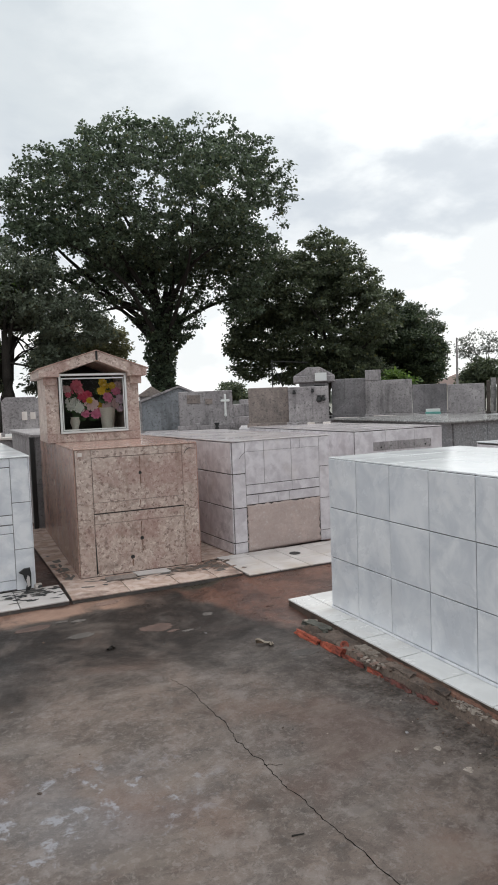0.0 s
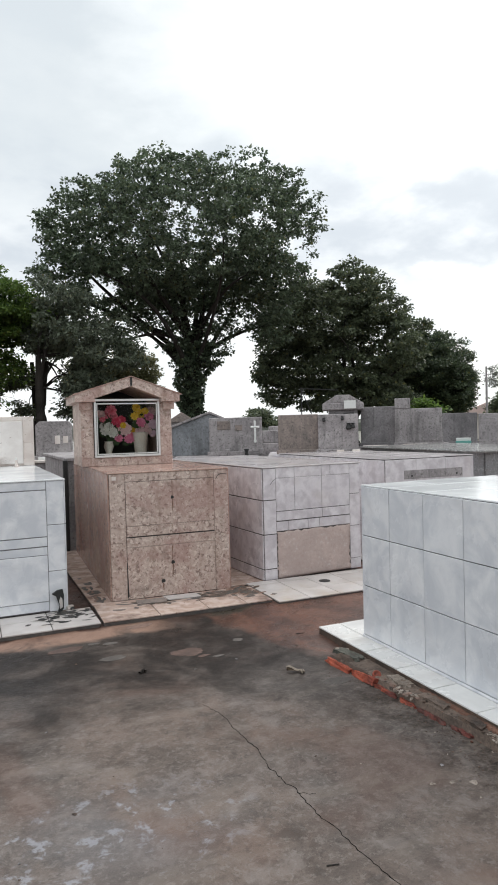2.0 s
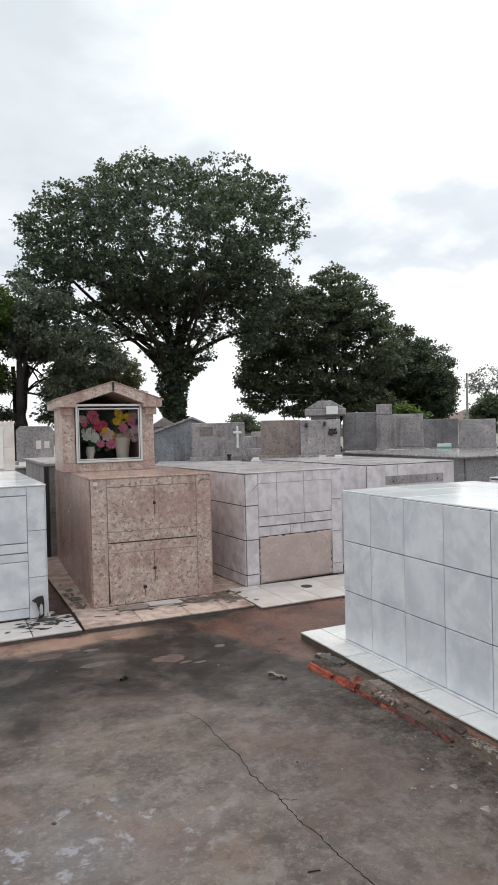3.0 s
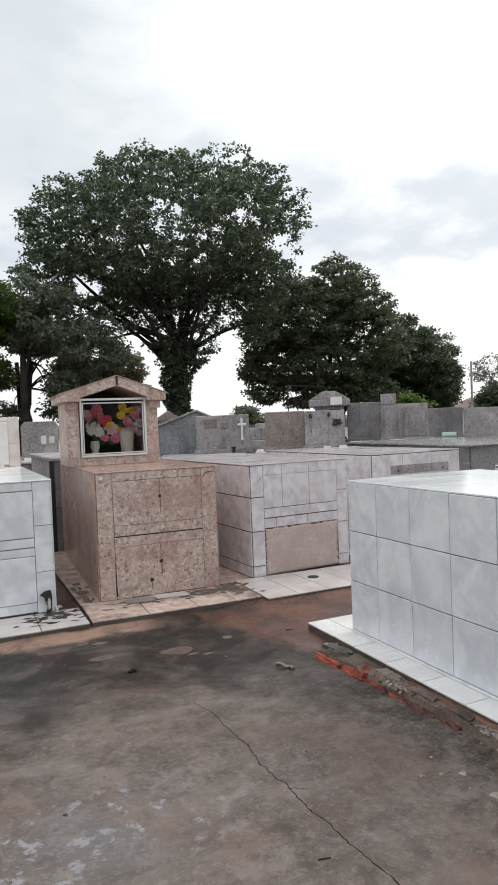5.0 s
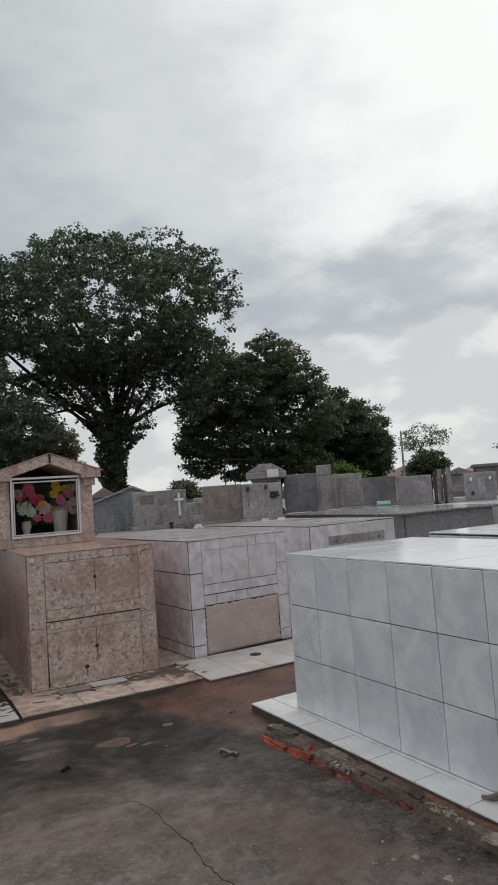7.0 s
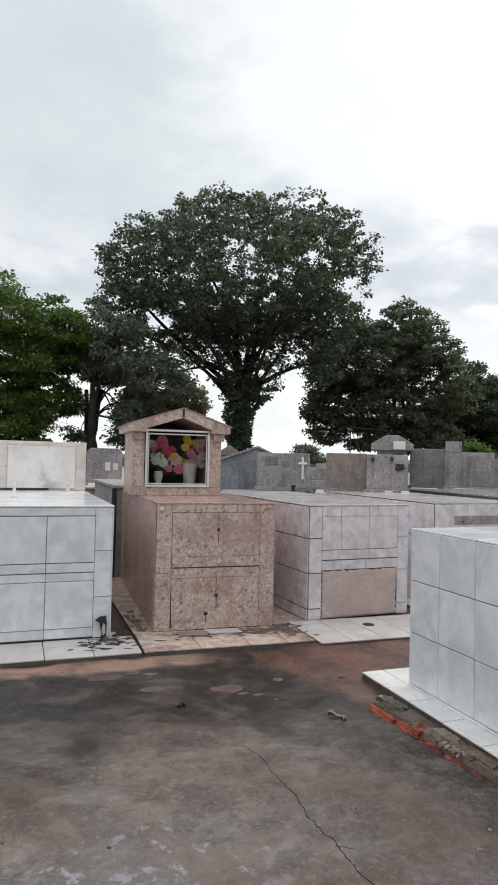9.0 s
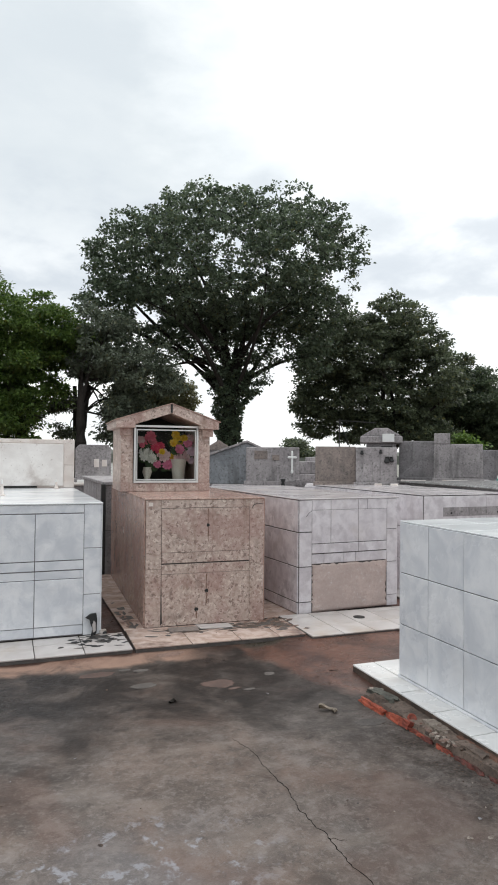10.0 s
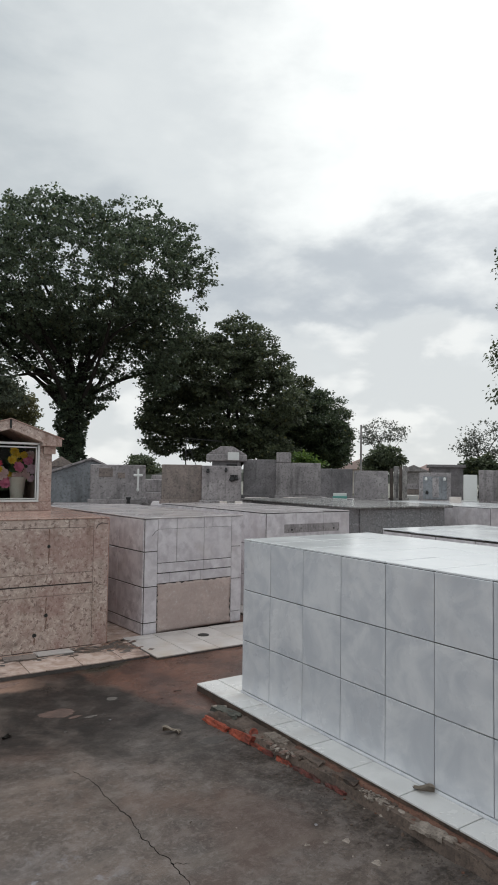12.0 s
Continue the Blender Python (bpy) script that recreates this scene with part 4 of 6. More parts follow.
def blossom(r, petals, rows, seed):
    """A cloth flower: rings of cupped petals."""
    rnd = random.Random(seed)
    bm = bmesh.new()
    for k in range(rows):
        rr, lift = r * (1 - 0.22 * k), 0.15 + 0.35 * k
        for i in range(petals):
            a = 6.28318 * (i + 0.5 * k) / petals + rnd.uniform(-0.15, 0.15)
            c, s = math.cos(a), math.sin(a)
            wdt = 5.6 * rr / petals

            def v(along, across, up):
                return bm.verts.new((c * along - s * across, s * along + c * across, up))

            z = rr * lift
            q = [v(0.08 * rr, 0, 0.12 * rr * k), v(0.55 * rr, wdt / 2, z * 0.7), v(rr, wdt * 0.28, z), v(rr * 0.97, -wdt * 0.28, z * 0.95), v(0.55 * rr, -wdt / 2, z * 0.7), v(0.55 * rr, 0, z * 0.35)]
            for a1, b1 in ((0, 1), (1, 2), (2, 3), (3, 4), (4, 0)):
                bm.faces.new((q[5], q[a1], q[b1]))
    return bm


def vase_of_flowers(base, name, label, profile, stems, spread, seed):
    rnd = random.Random(seed)
    t = thing("flower_vase", label, "vase", base)
    part("vase", lathe(profile, 18), CREAM, t, smooth=True)
    top = profile[-1][1]
    for i, (x, z, colour, r) in enumerate(stems):
        y = rnd.uniform(-0.06, 0.02)
        p0, p1 = Vector((x * 0.1, 0, top - 0.03)), Vector((x, y, z))
        b = bmesh.new()
        d = (p1 - p0)
        bmesh.ops.create_cone(b, cap_ends=True, segments=5, radius1=0.004, radius2=0.003, depth=d.length, matrix=Matrix.Translation((p0 + p1) / 2) @ d.to_track_quat("Z", "Y").to_matrix().to_4x4())
        part("stem", b, STEM, t)
        m = Matrix.Translation(p1) @ Euler((radians(75 + rnd.uniform(-15, 15)), rnd.uniform(-0.4, 0.4), rnd.uniform(-0.4, 0.4))).to_matrix().to_4x4()
        part("flower", blossom(r * 1.12, 9, 5, seed + i), PETAL[colour], t, colour + " cloth flower", at=m)
        for k in range(2):
            lb = blossom(r * 0.8, 3, 1, seed * 7 + i * 3 + k)
            part("leaf", lb, STEM, t, at=Matrix.Translation(p1 + Vector((rnd.uniform(-0.05, 0.05), 0.035, rnd.uniform(-0.06, 0.02)))) @ Euler((1.3, rnd.uniform(0, 6), 0)).to_matrix().to_4x4())


SHRINE = shrine()
inside = SHRINE @ pose(0.05, 0.27, 0.0955)
vase_of_flowers(inside @ pose(0.295, 0, 0), "left", "white vase of crimson, pink and white cloth flowers", [(0.045, 0), (0.05, 0.01), (0.035, 0.05), (0.058, 0.12), (0.046, 0.17), (0.054, 0.18)],
                [(0.03, 0.545, "rose", 0.062), (-0.01, 0.50, "rose", 0.05), (0.055, 0.49, "rose", 0.055), (0.085, 0.425, "crimson", 0.055), (0.16, 0.43, "crimson", 0.05), (0.12, 0.39, "crimson", 0.045), (-0.082, 0.50, "blush", 0.05), (-0.07, 0.44, "rose", 0.035),
                 (0.01, 0.335, "white", 0.068), (-0.04, 0.30, "white", 0.055), (0.05, 0.285, "white", 0.06), (-0.05, 0.36, "white", 0.045), (0.195, 0.32, "blush", 0.075), (0.17, 0.365, "yellow", 0.035), (0.117, 0.215, "pink", 0.052), (0.245, 0.205, "pink", 0.06), (0.28, 0.25, "rose", 0.04)], 1, 3)
vase_of_flowers(inside @ pose(0.674, 0.0, 0), "right", "white tapered pot of yellow, pink and pale cloth flowers", [(0.064, 0), (0.068, 0.01), (0.094, 0.265), (0.100, 0.275), (0.088, 0.28)],
                [(-0.045, 0.575, "yellow", 0.046), (-0.075, 0.475, "yellow", 0.046), (0.008, 0.49, "yellow", 0.05), (0.058, 0.53, "yellow", 0.042), (-0.02, 0.53, "yellow", 0.036), (-0.064, 0.305, "yellow", 0.046), (0.0, 0.395, "pink", 0.058), (0.045, 0.375, "pink", 0.04),
                 (0.10, 0.465, "pink", 0.052), (0.066, 0.335, "blush", 0.066), (0.136, 0.53, "blush", 0.05), (0.115, 0.50, "lilac", 0.04), (0.148, 0.375, "lilac", 0.055), (0.148, 0.265, "lilac", 0.042), (0.10, 0.30, "blush", 0.05), (-0.01, 0.31, "blush", 0.05)], 1, 40)


# ---- far rows: tombs and what stands on them ----
def far_tomb(az, d, w, l, h, turn, mat, top, label, joints=2):
    """A plain box tomb whose near face is centred at that bearing and distance."""
    c = spot(az, d)
    t = thing("tomb", label, "tomb", pose(c.x, c.y, 0.0, 0, 0, turn) @ pose(-w / 2, 0, 0), "far tombs")
    part("body", block(0, w, 0, l, 0, h - 0.05, 0.008), MORTAR, t)
    tiling(t, (0, 0, 0), (1, 0, 0), (0, 0, 1), steps(0, w, joints), (0, (h - 0.05) / 2, h - 0.05), mat, "slab", 0.005, 0.015)
    tiling(t, (0, l, 0), (0, -1, 0), (0, 0, 1), steps(0, l, 3), (0, (h - 0.05) / 2, h - 0.05), mat, "slab", 0.005, 0.015)
    part("top_slab", block(-0.05, w + 0.05, -0.05, l + 0.05, h - 0.0495, h, 0.008), top, t)
    return t


def upright(az0, az1, d, el, base, thick, mat, label, turn=None, name="headstone", cat="headstone", shoulder=0.0):
    """A headstone slab between two bearings, its top at an elevation, standing at height base."""
    a, b = spot(az0, d, base), spot(az1, d, base)
    top = EYE.z + d * math.tan(radians(el))
    w = (b - a).length
    rz = math.degrees(math.atan2(b.y - a.y, b.x - a.x)) if turn is None else turn
    t = thing(name, label, cat, pose(a.x, a.y, base, 0, 0, rz), "headstones")
    h = top - base
    s = shoulder
    out = [(0, 0.0), (w, 0.0), (w, h - s), (w - s, h), (s, h), (0, h - s)] if s else [(0, 0), (w, 0), (w, h), (0, h)]
    part("slab", prism(out, 0, thick, 0.01), mat, t)
    part("foot", block(-0.03, w + 0.03, -0.05, -0.0005, 0, 0.07, 0.006), mat, t)
    return t, w, h


# second row, back to back with the first
far_tomb(20.9, 10.75, 1.35, 2.6, 1.225, -20, GREY_BLUE, GREY, "blue-grey concrete tomb beneath a gabled headstone")
far_tomb(29.4, 10.75, 1.45, 2.6, 1.225, -27, GREY, TILE_ROSE, "grey concrete tomb beneath a wide headstone")
far_tomb(11.86, 9.49, 1.3, 2.7, 1.33, 0, GREY, GREY, "grey streaked concrete tomb behind the salmon tomb", 6)
far_tomb(6.8, 12.6, 1.3, 2.5, 1.18, 2, GREY, CREAM, "grey concrete tomb with a pale top")
far_tomb(-2.0, 12.4, 1.3, 2.5, 1.20, 3, GREY, GREY, "weathered concrete tomb with a grey top")
far_tomb(31.8, 14.6, 1.2, 2.4, 1.2, -30, GREY, GREY, "grey concrete tomb beneath a small chapel")
far_tomb(35.2, 14.9, 1.3, 2.4, 1.2, -34, GREY_DARK, GREY, "dark concrete tomb with a tall headstone")
far_tomb(38.6, 14.5, 1.2, 2.4, 1.2, -37, GREY, GREY, "grey concrete tomb with a stepped headstone")
far_tomb(42.0, 16.5, 1.4, 2.4, 1.15, -40, GREY_DARK, GREY, "dark grey concrete tomb farther back")
far_tomb(44.7, 13.3, 1.0, 2.4, 1.2, -43, GREY, GREY, "speckled concrete tomb with a square headstone")
far_tomb(47.3, 14.3, 0.8, 2.2, 1.2, -45, SOOTY, GREY, "stained concrete tomb with black streaks")
far_tomb(50.0, 13.6, 0.9, 2.2, 1.2, -46, GREY, GREY, "grey tomb with a framed niche")
far_tomb(54.2, 13.8, 1.4, 2.2, 1.2, -48, GREY, GREY, "grey concrete tomb at the end of the row")

# gabled block and the headstone with the cross
a = spot(17.4, 11.3, 1.225)
t = thing("gabled_tomb_house", "blue-grey concrete tomb house with a low gable", "tomb house", pose(a.x, a.y, 1.225, 0, 0, -19))
part("body", prism([(-0.10, 0), (0.86, 0), (0.86, 0.58), (0.55, 0.72), (-0.10, 0.49)], 0, 0.7, 0.006), GREY_BLUE, t)
part("roof", prism([(-0.14, 0.477), (0.55, 0.722), (0.90, 0.565), (0.90, 0.60), (0.55, 0.76), (-0.14, 0.515)], -0.05, 0.75, 0.004), GREY, t)
t, w, h = upright(20.1, 24.8, 10.9, 0.9, 1.225, 0.16, GREY, "weathered grey headstone with a white cross and worn plaques")
part("plaque", block(0.14, 0.36, -0.012, -0.0005, h - 0.20, h - 0.06, 0.003), BROWN, t, "worn ochre plaque")
part("plaque", block(0.44, 0.56, -0.010, -0.0005, h - 0.22, h - 0.13, 0.003), BROWN, t, "worn ochre plaque")
cross = part("cross", block(w - 0.140, w - 0.104, -0.022, -0.0005, 0.25, h - 0.06, 0.012), WHITE, t, "white metal cross")
part("crossbar", block(w - 0.198, w - 0.046, -0.024, -0.0015, h - 0.19, h - 0.150, 0.012), WHITE, cross)
part("bead", block(w - 0.145, w - 0.098, -0.026, -0.002, 0.20, 0.262, 0.015), WHITE, cross)
for x in (0.30, 0.62, 0.86):
    b = thing("vase", "small dark metal grave vase on a tomb top", "vase", t.matrix_world @ pose(x, -0.16, 0), "grave vases")
    part("body", lathe([(0.03, 0), (0.035, 0.02), (0.02, 0.05), (0.045, 0.10), (0.04, 0.11)], 12), DARK if x == 0.62 else GREY, b, smooth=True)
for k, (az, d, ww, hh) in enumerate(((25.6, 12.0, 0.5, 0.42), (26.0, 12.6, 0.4, 0.5))):
    c = spot(az, d)
    b = thing("stepped_block", "pale stepped concrete block behind the row", "block", pose(c.x, c.y, 0, 0, 0, -24))
    part("lower", block(-ww / 2, ww / 2, 0, 0.5, 0, 1.2 + hh * 0.45, 0.01), GREY, b)
    part("upper", block(-ww / 3, ww / 3, 0.1, 0.5, 1.2 + hh * 0.4505, 1.2 + hh, 0.01), GREY, b)

# wide brown and grey headstone with fittings
t, w, h = upright(26.2, 29.72, 10.9, 1.0, 1.225, 0.18, BROWN, "brown-grey rendered headstone, plain and damp")
t, w, h = upright(29.7, 33.2, 10.75, 0.95, 1.225, 0.2, GREY, "speckled grey headstone with dark metal fittings")
for x, z, s in ((0.10, h - 0.12, 0.03), (0.40, h - 0.10, 0.028), (0.50, h - 0.26, 0.05), (0.57, h - 0.24, 0.04)):
    part("fitting", lathe([(s * 0.6, 0), (s, s * 0.6), (s * 0.5, s * 1.8), (s * 0.8, s * 2.2)], 10), DARK, t, "dark metal fitting", at=pose(x, -0.02, z))
for k in range(3):
    part("foot_block", block(0.05 + 0.25 * k, 0.17 + 0.25 * k, -0.22, -0.052, 0, 0.06, 0.006), CREAM if k else GREY, t)

# little chapel with a white plaque
c = spot(31.9, 14.7, 1.2)
t = thing("tomb_chapel", "small grey tomb chapel with a pitched top and white plaque", "tomb chapel", pose(c.x, c.y, 1.2, 0, 0, -30))
part("body", block(-0.32, 0.32, 0, 0.6, 0, 0.82, 0.008), GREY_DARK, t)
part("cornice", block(-0.46, 0.46, -0.08, 0.68, 0.821, 0.98, 0.02), GREY, t)
part("roof", prism([(-0.44, 0.981), (0.44, 0.981), (0.14, 1.16), (-0.14, 1.16)], -0.06, 0.66, 0.01), GREY, t)
part("plaque", block(0.02, 0.28, -0.10, -0.081, 0.85, 1.03, 0.004), WHITE, t, "white plaque")
part("opening", block(0.0, 0.24, -0.012, -0.0005, 0.58, 0.76, 0.002), DARK, t, "dark opening")

upright(33.4, 36.3, 15.0, 1.5, 1.2, 0.15, GREY_DARK, "tall dark grey concrete headstone, streaked")
t, w, h = upright(36.3, 40.2, 14.6, 1.25, 1.2, 0.18, GREY, "stepped grey headstone with a raised post")
part("raised_post", block(0.0, 0.33, -0.01, 0.19, h + 0.001, h + 0.23, 0.01), GREY, t)
part("panel", block(0.42, w - 0.06, -0.014, -0.0005, 0.10, h - 0.08, 0.003), GREY, t)
upright(40.2, 43.0, 16.7, 0.75, 1.15, 0.15, GREY_DARK, "dark grey streaked headstone farther back")
t, w, h = upright(43.1, 46.0, 13.4, 0.65, 1.2, 0.18, GREY, "square speckled grey headstone")
part("door", block(w - 0.13, w - 0.05, -0.02, -0.0005, 0.0, 0.17, 0.004), SOOTY, t, "small dark door")
wd = [0.30, 0.42, 0.26, 0.40]
a0 = 46.15
for k in range(4):
    upright(a0, a0 + wd[k], 14.4, (0.85, 1.05, 1.0, 1.1)[k], 1.2, 0.14, (BOARD, SOOTY, BOARD, SOOTY)[k], "narrow upright slab with black rain streaks" if k % 2 else "narrow dark brown weathered board")
    a0 += wd[k] + 0.03
# little roof behind the gabled tomb
c = spot(17.7, 14.2)
t = thing("tomb_house", "small grey tomb house with a low brownish roof", "tomb house", pose(c.x, c.y, 0, 0, 0, -17))
part("wall", block(-0.26, 0.26, 0, 0.7, 0, 1.84, 0.01), GREY, t)
part("roof", prism([(-0.34, 1.841), (0.34, 1.841), (0.0, 2.06)], -0.06, 0.76, 0.006), BROWN, t)
# thin iron bracket beside the chapel
c = spot(28.3, 14.5, 1.2)
t = thing("iron_bracket", "thin black iron bracket standing beside a tomb chapel", "bracket", pose(c.x, c.y, 1.2, 0, 0, -30))
part("post", block(-0.012, 0.012, -0.012, 0.012, 0, 1.34, 0.002), DARK, t)
b = block(0, 0.80, -0.008, 0.008, -0.008, 0.008, 0.001)
part("arm", b, DARK, t, at=pose(0.0, 0, 1.32, 0, 4, 0))
b = block(0, 0.62, -0.008, 0.008, -0.008, 0.008, 0.001)
part("brace", b, DARK, t, at=pose(0.0, 0, 1.30, 0, 68, 0))
t, w, h = upright(48.6, 51.2, 13.7, 0.55, 1.2, 0.2, GREY, "grey niche headstone with a pale central panel")
part("panel", block(0.08, w - 0.08, -0.012, -0.0005, 0.08, h - 0.08, 0.003), GREY_BLUE, t, "blue-grey inset panel")
part("inner_panel", block(w * 0.42, w * 0.62, -0.020, -0.0125, 0.12, h - 0.10, 0.003), GREY, t, "pale central panel")
for x, z in ((w * 0.22, h - 0.16), (w * 0.80, h - 0.16), (w * 0.25, 0.18)):
    part("fitting", lathe([(0.02, 0), (0.03, 0.03), (0.012, 0.07)], 8), WHITE if z > 0.3 else DARK, t, at=pose(x, -0.03, z))
c = spot(50.9, 17.5)
t = thing("tomb_house", "dark grey concrete tomb house, flat-topped", "tomb house", pose(c.x, c.y, 0, 0, 0, -46))
part("wall", block(-0.4, 0.4, 0, 0.9, 0, 1.98, 0.01), GREY_DARK, t)
part("roof", block(-0.46, 0.46, -0.06, 0.96, 1.981, 2.06, 0.01), GREY_DARK, t)
upright(52.2, 53.3, 13.8, 0.4, 1.2, 0.1, WHITE, "small white enamelled headstone on a tomb")
upright(53.4, 58.0, 13.9, 0.8, 1.2, 0.18, GREY, "broad weathered grey headstone on a tomb")
t, w, h = upright(5.4, 8.4, 12.9, 0.95, 1.18, 0.16, GREY, "rounded grey headstone with pale plaques", shoulder=0.07)
part("plaque", block(w * 0.52, w * 0.66, -0.012, -0.0005, h * 0.40, h * 0.62, 0.003), CREAM, t, "small pale plaque")
part("plaque", block(w * 0.74, w * 0.88, -0.012, -0.0005, h * 0.42, h * 0.60, 0.003), CREAM, t, "small pale plaque")
part("ledge", block(0.04, w - 0.04, -0.14, -0.0515, 0.0, 0.05, 0.004), WHITE, t, "white ledge stone")
upright(-4.6, -2.6, 12.2, 0.7, 1.20, 0.14, CREAM, "pale narrow headstone on a tomb")
# small things on the far tops
for az, d, w, h, dd, mat, label in ((41.9, 13.9, 0.30, 0.10, 0.12, TEAL, "small teal box on a tomb"), (41.9, 13.95, 0.28, 0.06, 0.1, WHITE, "small white box on a tomb"),
                                    (48.1, 14.6, 0.22, 0.12, 0.2, WHITE, "white ledge stone on a tomb"), (34.6, 13.6, 0.5, 0.05, 0.15, CREAM, "pale flat stone on a tomb top"),
                                    (38.0, 13.7, 0.5, 0.06, 0.15, CREAM, "pale flat stone on a tomb top"), (51.6, 12.9, 0.2, 0.16, 0.1, CREAM, "small pale stone on a tomb")):
    c = spot(az, d)
    t = thing("box" if mat in (TEAL, WHITE) else "flat_stone", label, "box" if mat in (TEAL, WHITE) else "stone", pose(c.x, c.y, 1.2, 0, 0, -38))
    part("body", block(-w / 2, w / 2, 0, dd, 0.0 if mat is not WHITE or az > 45 else 0.101, h if mat is not WHITE or az > 45 else 0.101 + h, 0.004), mat, t)
for k in range(4):
    c = spot(48.05, 16.0)
    t = thing("shelf_stone", "stacked pale and brown ledge stone", "stone", pose(c.x, c.y, 1.05 + 0.13 * k, 0, 0, -44), "stacked ledge stones")
    part("body", block(-0.16, 0.16, 0, 0.3, 0, 0.12, 0.006), (BROWN, CREAM, BROWN, GREY)[k], t)
t = thing("ledge_base", "grey concrete base beneath stacked stones", "block", pose(c.x, c.y, 0, 0, 0, -44))
part("body", block(-0.2, 0.2, 0, 0.35, 0, 1.049, 0.006), GREY, t)

# added black upright that stands in for the dark gap behind the salmon tomb
t = thing("post", "black upright standing in for a dark gap between tombs", "post", pose(1.462, 9.20, 0.0))
part("shaft", block(-0.03, 0.03, -0.03, 0.03, 0, 1.30, 0.006), DARK, t)
part("foot", block(-0.05, 0.05, -0.05, 0.05, 0, 0.02, 0.004), DARK, t)

# ---- rubble, bricks and litter ----
def lump(size, seed, flat=0.6):
    bm = bmesh.new()
    bmesh.ops.create_icosphere(bm, subdivisions=1, radius=1.0)
    for v in bm.verts:
        n = 1 + 0.9 * noise.noise(v.co * 1.3 + Vector((seed * 3.1, seed, 0))) + 0.2 * noise.noise(v.co * 3.7 + Vector((0, seed * 5.3, 0)))
        v.co = Vector((v.co.x * size[0] * n, v.co.y * size[1] * n, max(-0.25, v.co.z) * size[2] * n))
    return bm


def shard(w, l, h, seed, rough=0.012):
    """A broken piece with ragged ends."""
    bm = block(0, w, 0, l, 0, h, 0)
    bmesh.ops.subdivide_edges(bm, edges=bm.edges[:], cuts=4, use_grid_fill=True)
    for v in bm.verts:
        q = v.co * 28 + Vector((seed * 7.7, seed * 1.3, 0))
        v.co += Vector((noise.noise(q), 2.2 * noise.noise(q + Vector((9, 0, 0))), noise.noise(q + Vector((0, 9, 0))))) * rough
    return bm


# broken foundation edge beside the box tomb
rnd = random.Random(5)
strip = thing("foundation_edge", "broken mortar foundation edge with earth and rubble", "rubble", pose(0, 0, 0), kind="stuff")


def rim(y):
    """Outer line of the broken mortar."""
    return 2.655 - 0.11 * max(0.0, (y - 2.7) / 1.4) ** 1.1 + 0.010 * noise.noise((y * 3.1, 0, 1)) + 0.008 * noise.noise((y * 9, 2, 1)) + 0.005 * noise.noise((y * 31, 4, 1))


def slope(name, x0, x1, y0, y1, z, rough, mat, n=300, k=9, drop=4.0):
    bm = bmesh.new()
    rows = []
    for i in range(n + 1):
        y = y0 + (y1 - y0) * i / n
        a, b = x0(y), x1(y)
        fade = min(1.0, (y1 - y) / 0.10 + 0.15, (y - y0) / 0.10 + 0.15)
        row = []
        for j in range(k + 1):
            f = j / k
            x = a + (b - a) * f
            h = noise.noise((x * 22, y * 22, 3)) + 0.5 * noise.noise((x * 55, y * 55, 9)) + 0.6 * noise.noise((y * 6, f * 2, 1))
            row.append(bm.verts.new((x, y, -0.015 + min(1.0, f * drop) * fade * (z + 0.015 + rough * h))))
        rows.append(row)
    for p, q in zip(rows, rows[1:]):
        for j in range(k):
            bm.faces.new((p[j], p[j + 1], q[j + 1], q[j]))
    bmesh.ops.recalc_face_normals(bm, faces=bm.faces[:])
    part(name, bm, mat, strip)


slope("mortar_ledge", rim, lambda y: 2.765, 1.0, 4.14, 0.048, 0.007, LEDGE, drop=14.0)
slope("earth_fill", lambda y: 2.69 + 0.02 * noise.noise((y * 4, 7, 2)), lambda y: 2.768, 1.0, 3.35, 0.060, 0.006, EARTH, 220, 6, 2.0)
slope("mortar_crust", lambda y: rim(y) + 0.02, lambda y: 2.74, 1.98, 2.20, 0.058, 0.010, CRUMB, 40, 8, 5.0)
slope("mortar_crust", lambda y: rim(y) + 0.05, lambda y: 2.745, 3.25, 3.52, 0.058, 0.014, LEDGE, 50, 8, 3.0)
slope("mortar_crust", lambda y: rim(y) + 0.006 + 0.012 * noise.noise((y * 17, 3, 5)), lambda y: rim(y) + 0.14, 3.80, 4.10, 0.066, 0.012, RUBBLE, 60, 8, 6.0)
for i in range(130):
    y = rnd.uniform(1.5, 4.1)
    x = rim(y) + rnd.gauss(0.03, 0.035)
    s = rnd.uniform(0.003, 0.010) if i % 6 else rnd.uniform(0.010, 0.016)
    part("chunk", lump((s * 1.4, s, s * 0.8), i), (RUBBLE, EARTH, CRUMB if 2.2 < y < 2.8 else RUBBLE, LEDGE, CRUMB if 2.2 < y < 2.8 else LEDGE)[i % 5], strip, at=pose(x, y, 0.046 if x > rim(y) + 0.02 else lie(x, y), rnd.uniform(-20, 20), rnd.uniform(-20, 20), rnd.uniform(0, 360)))
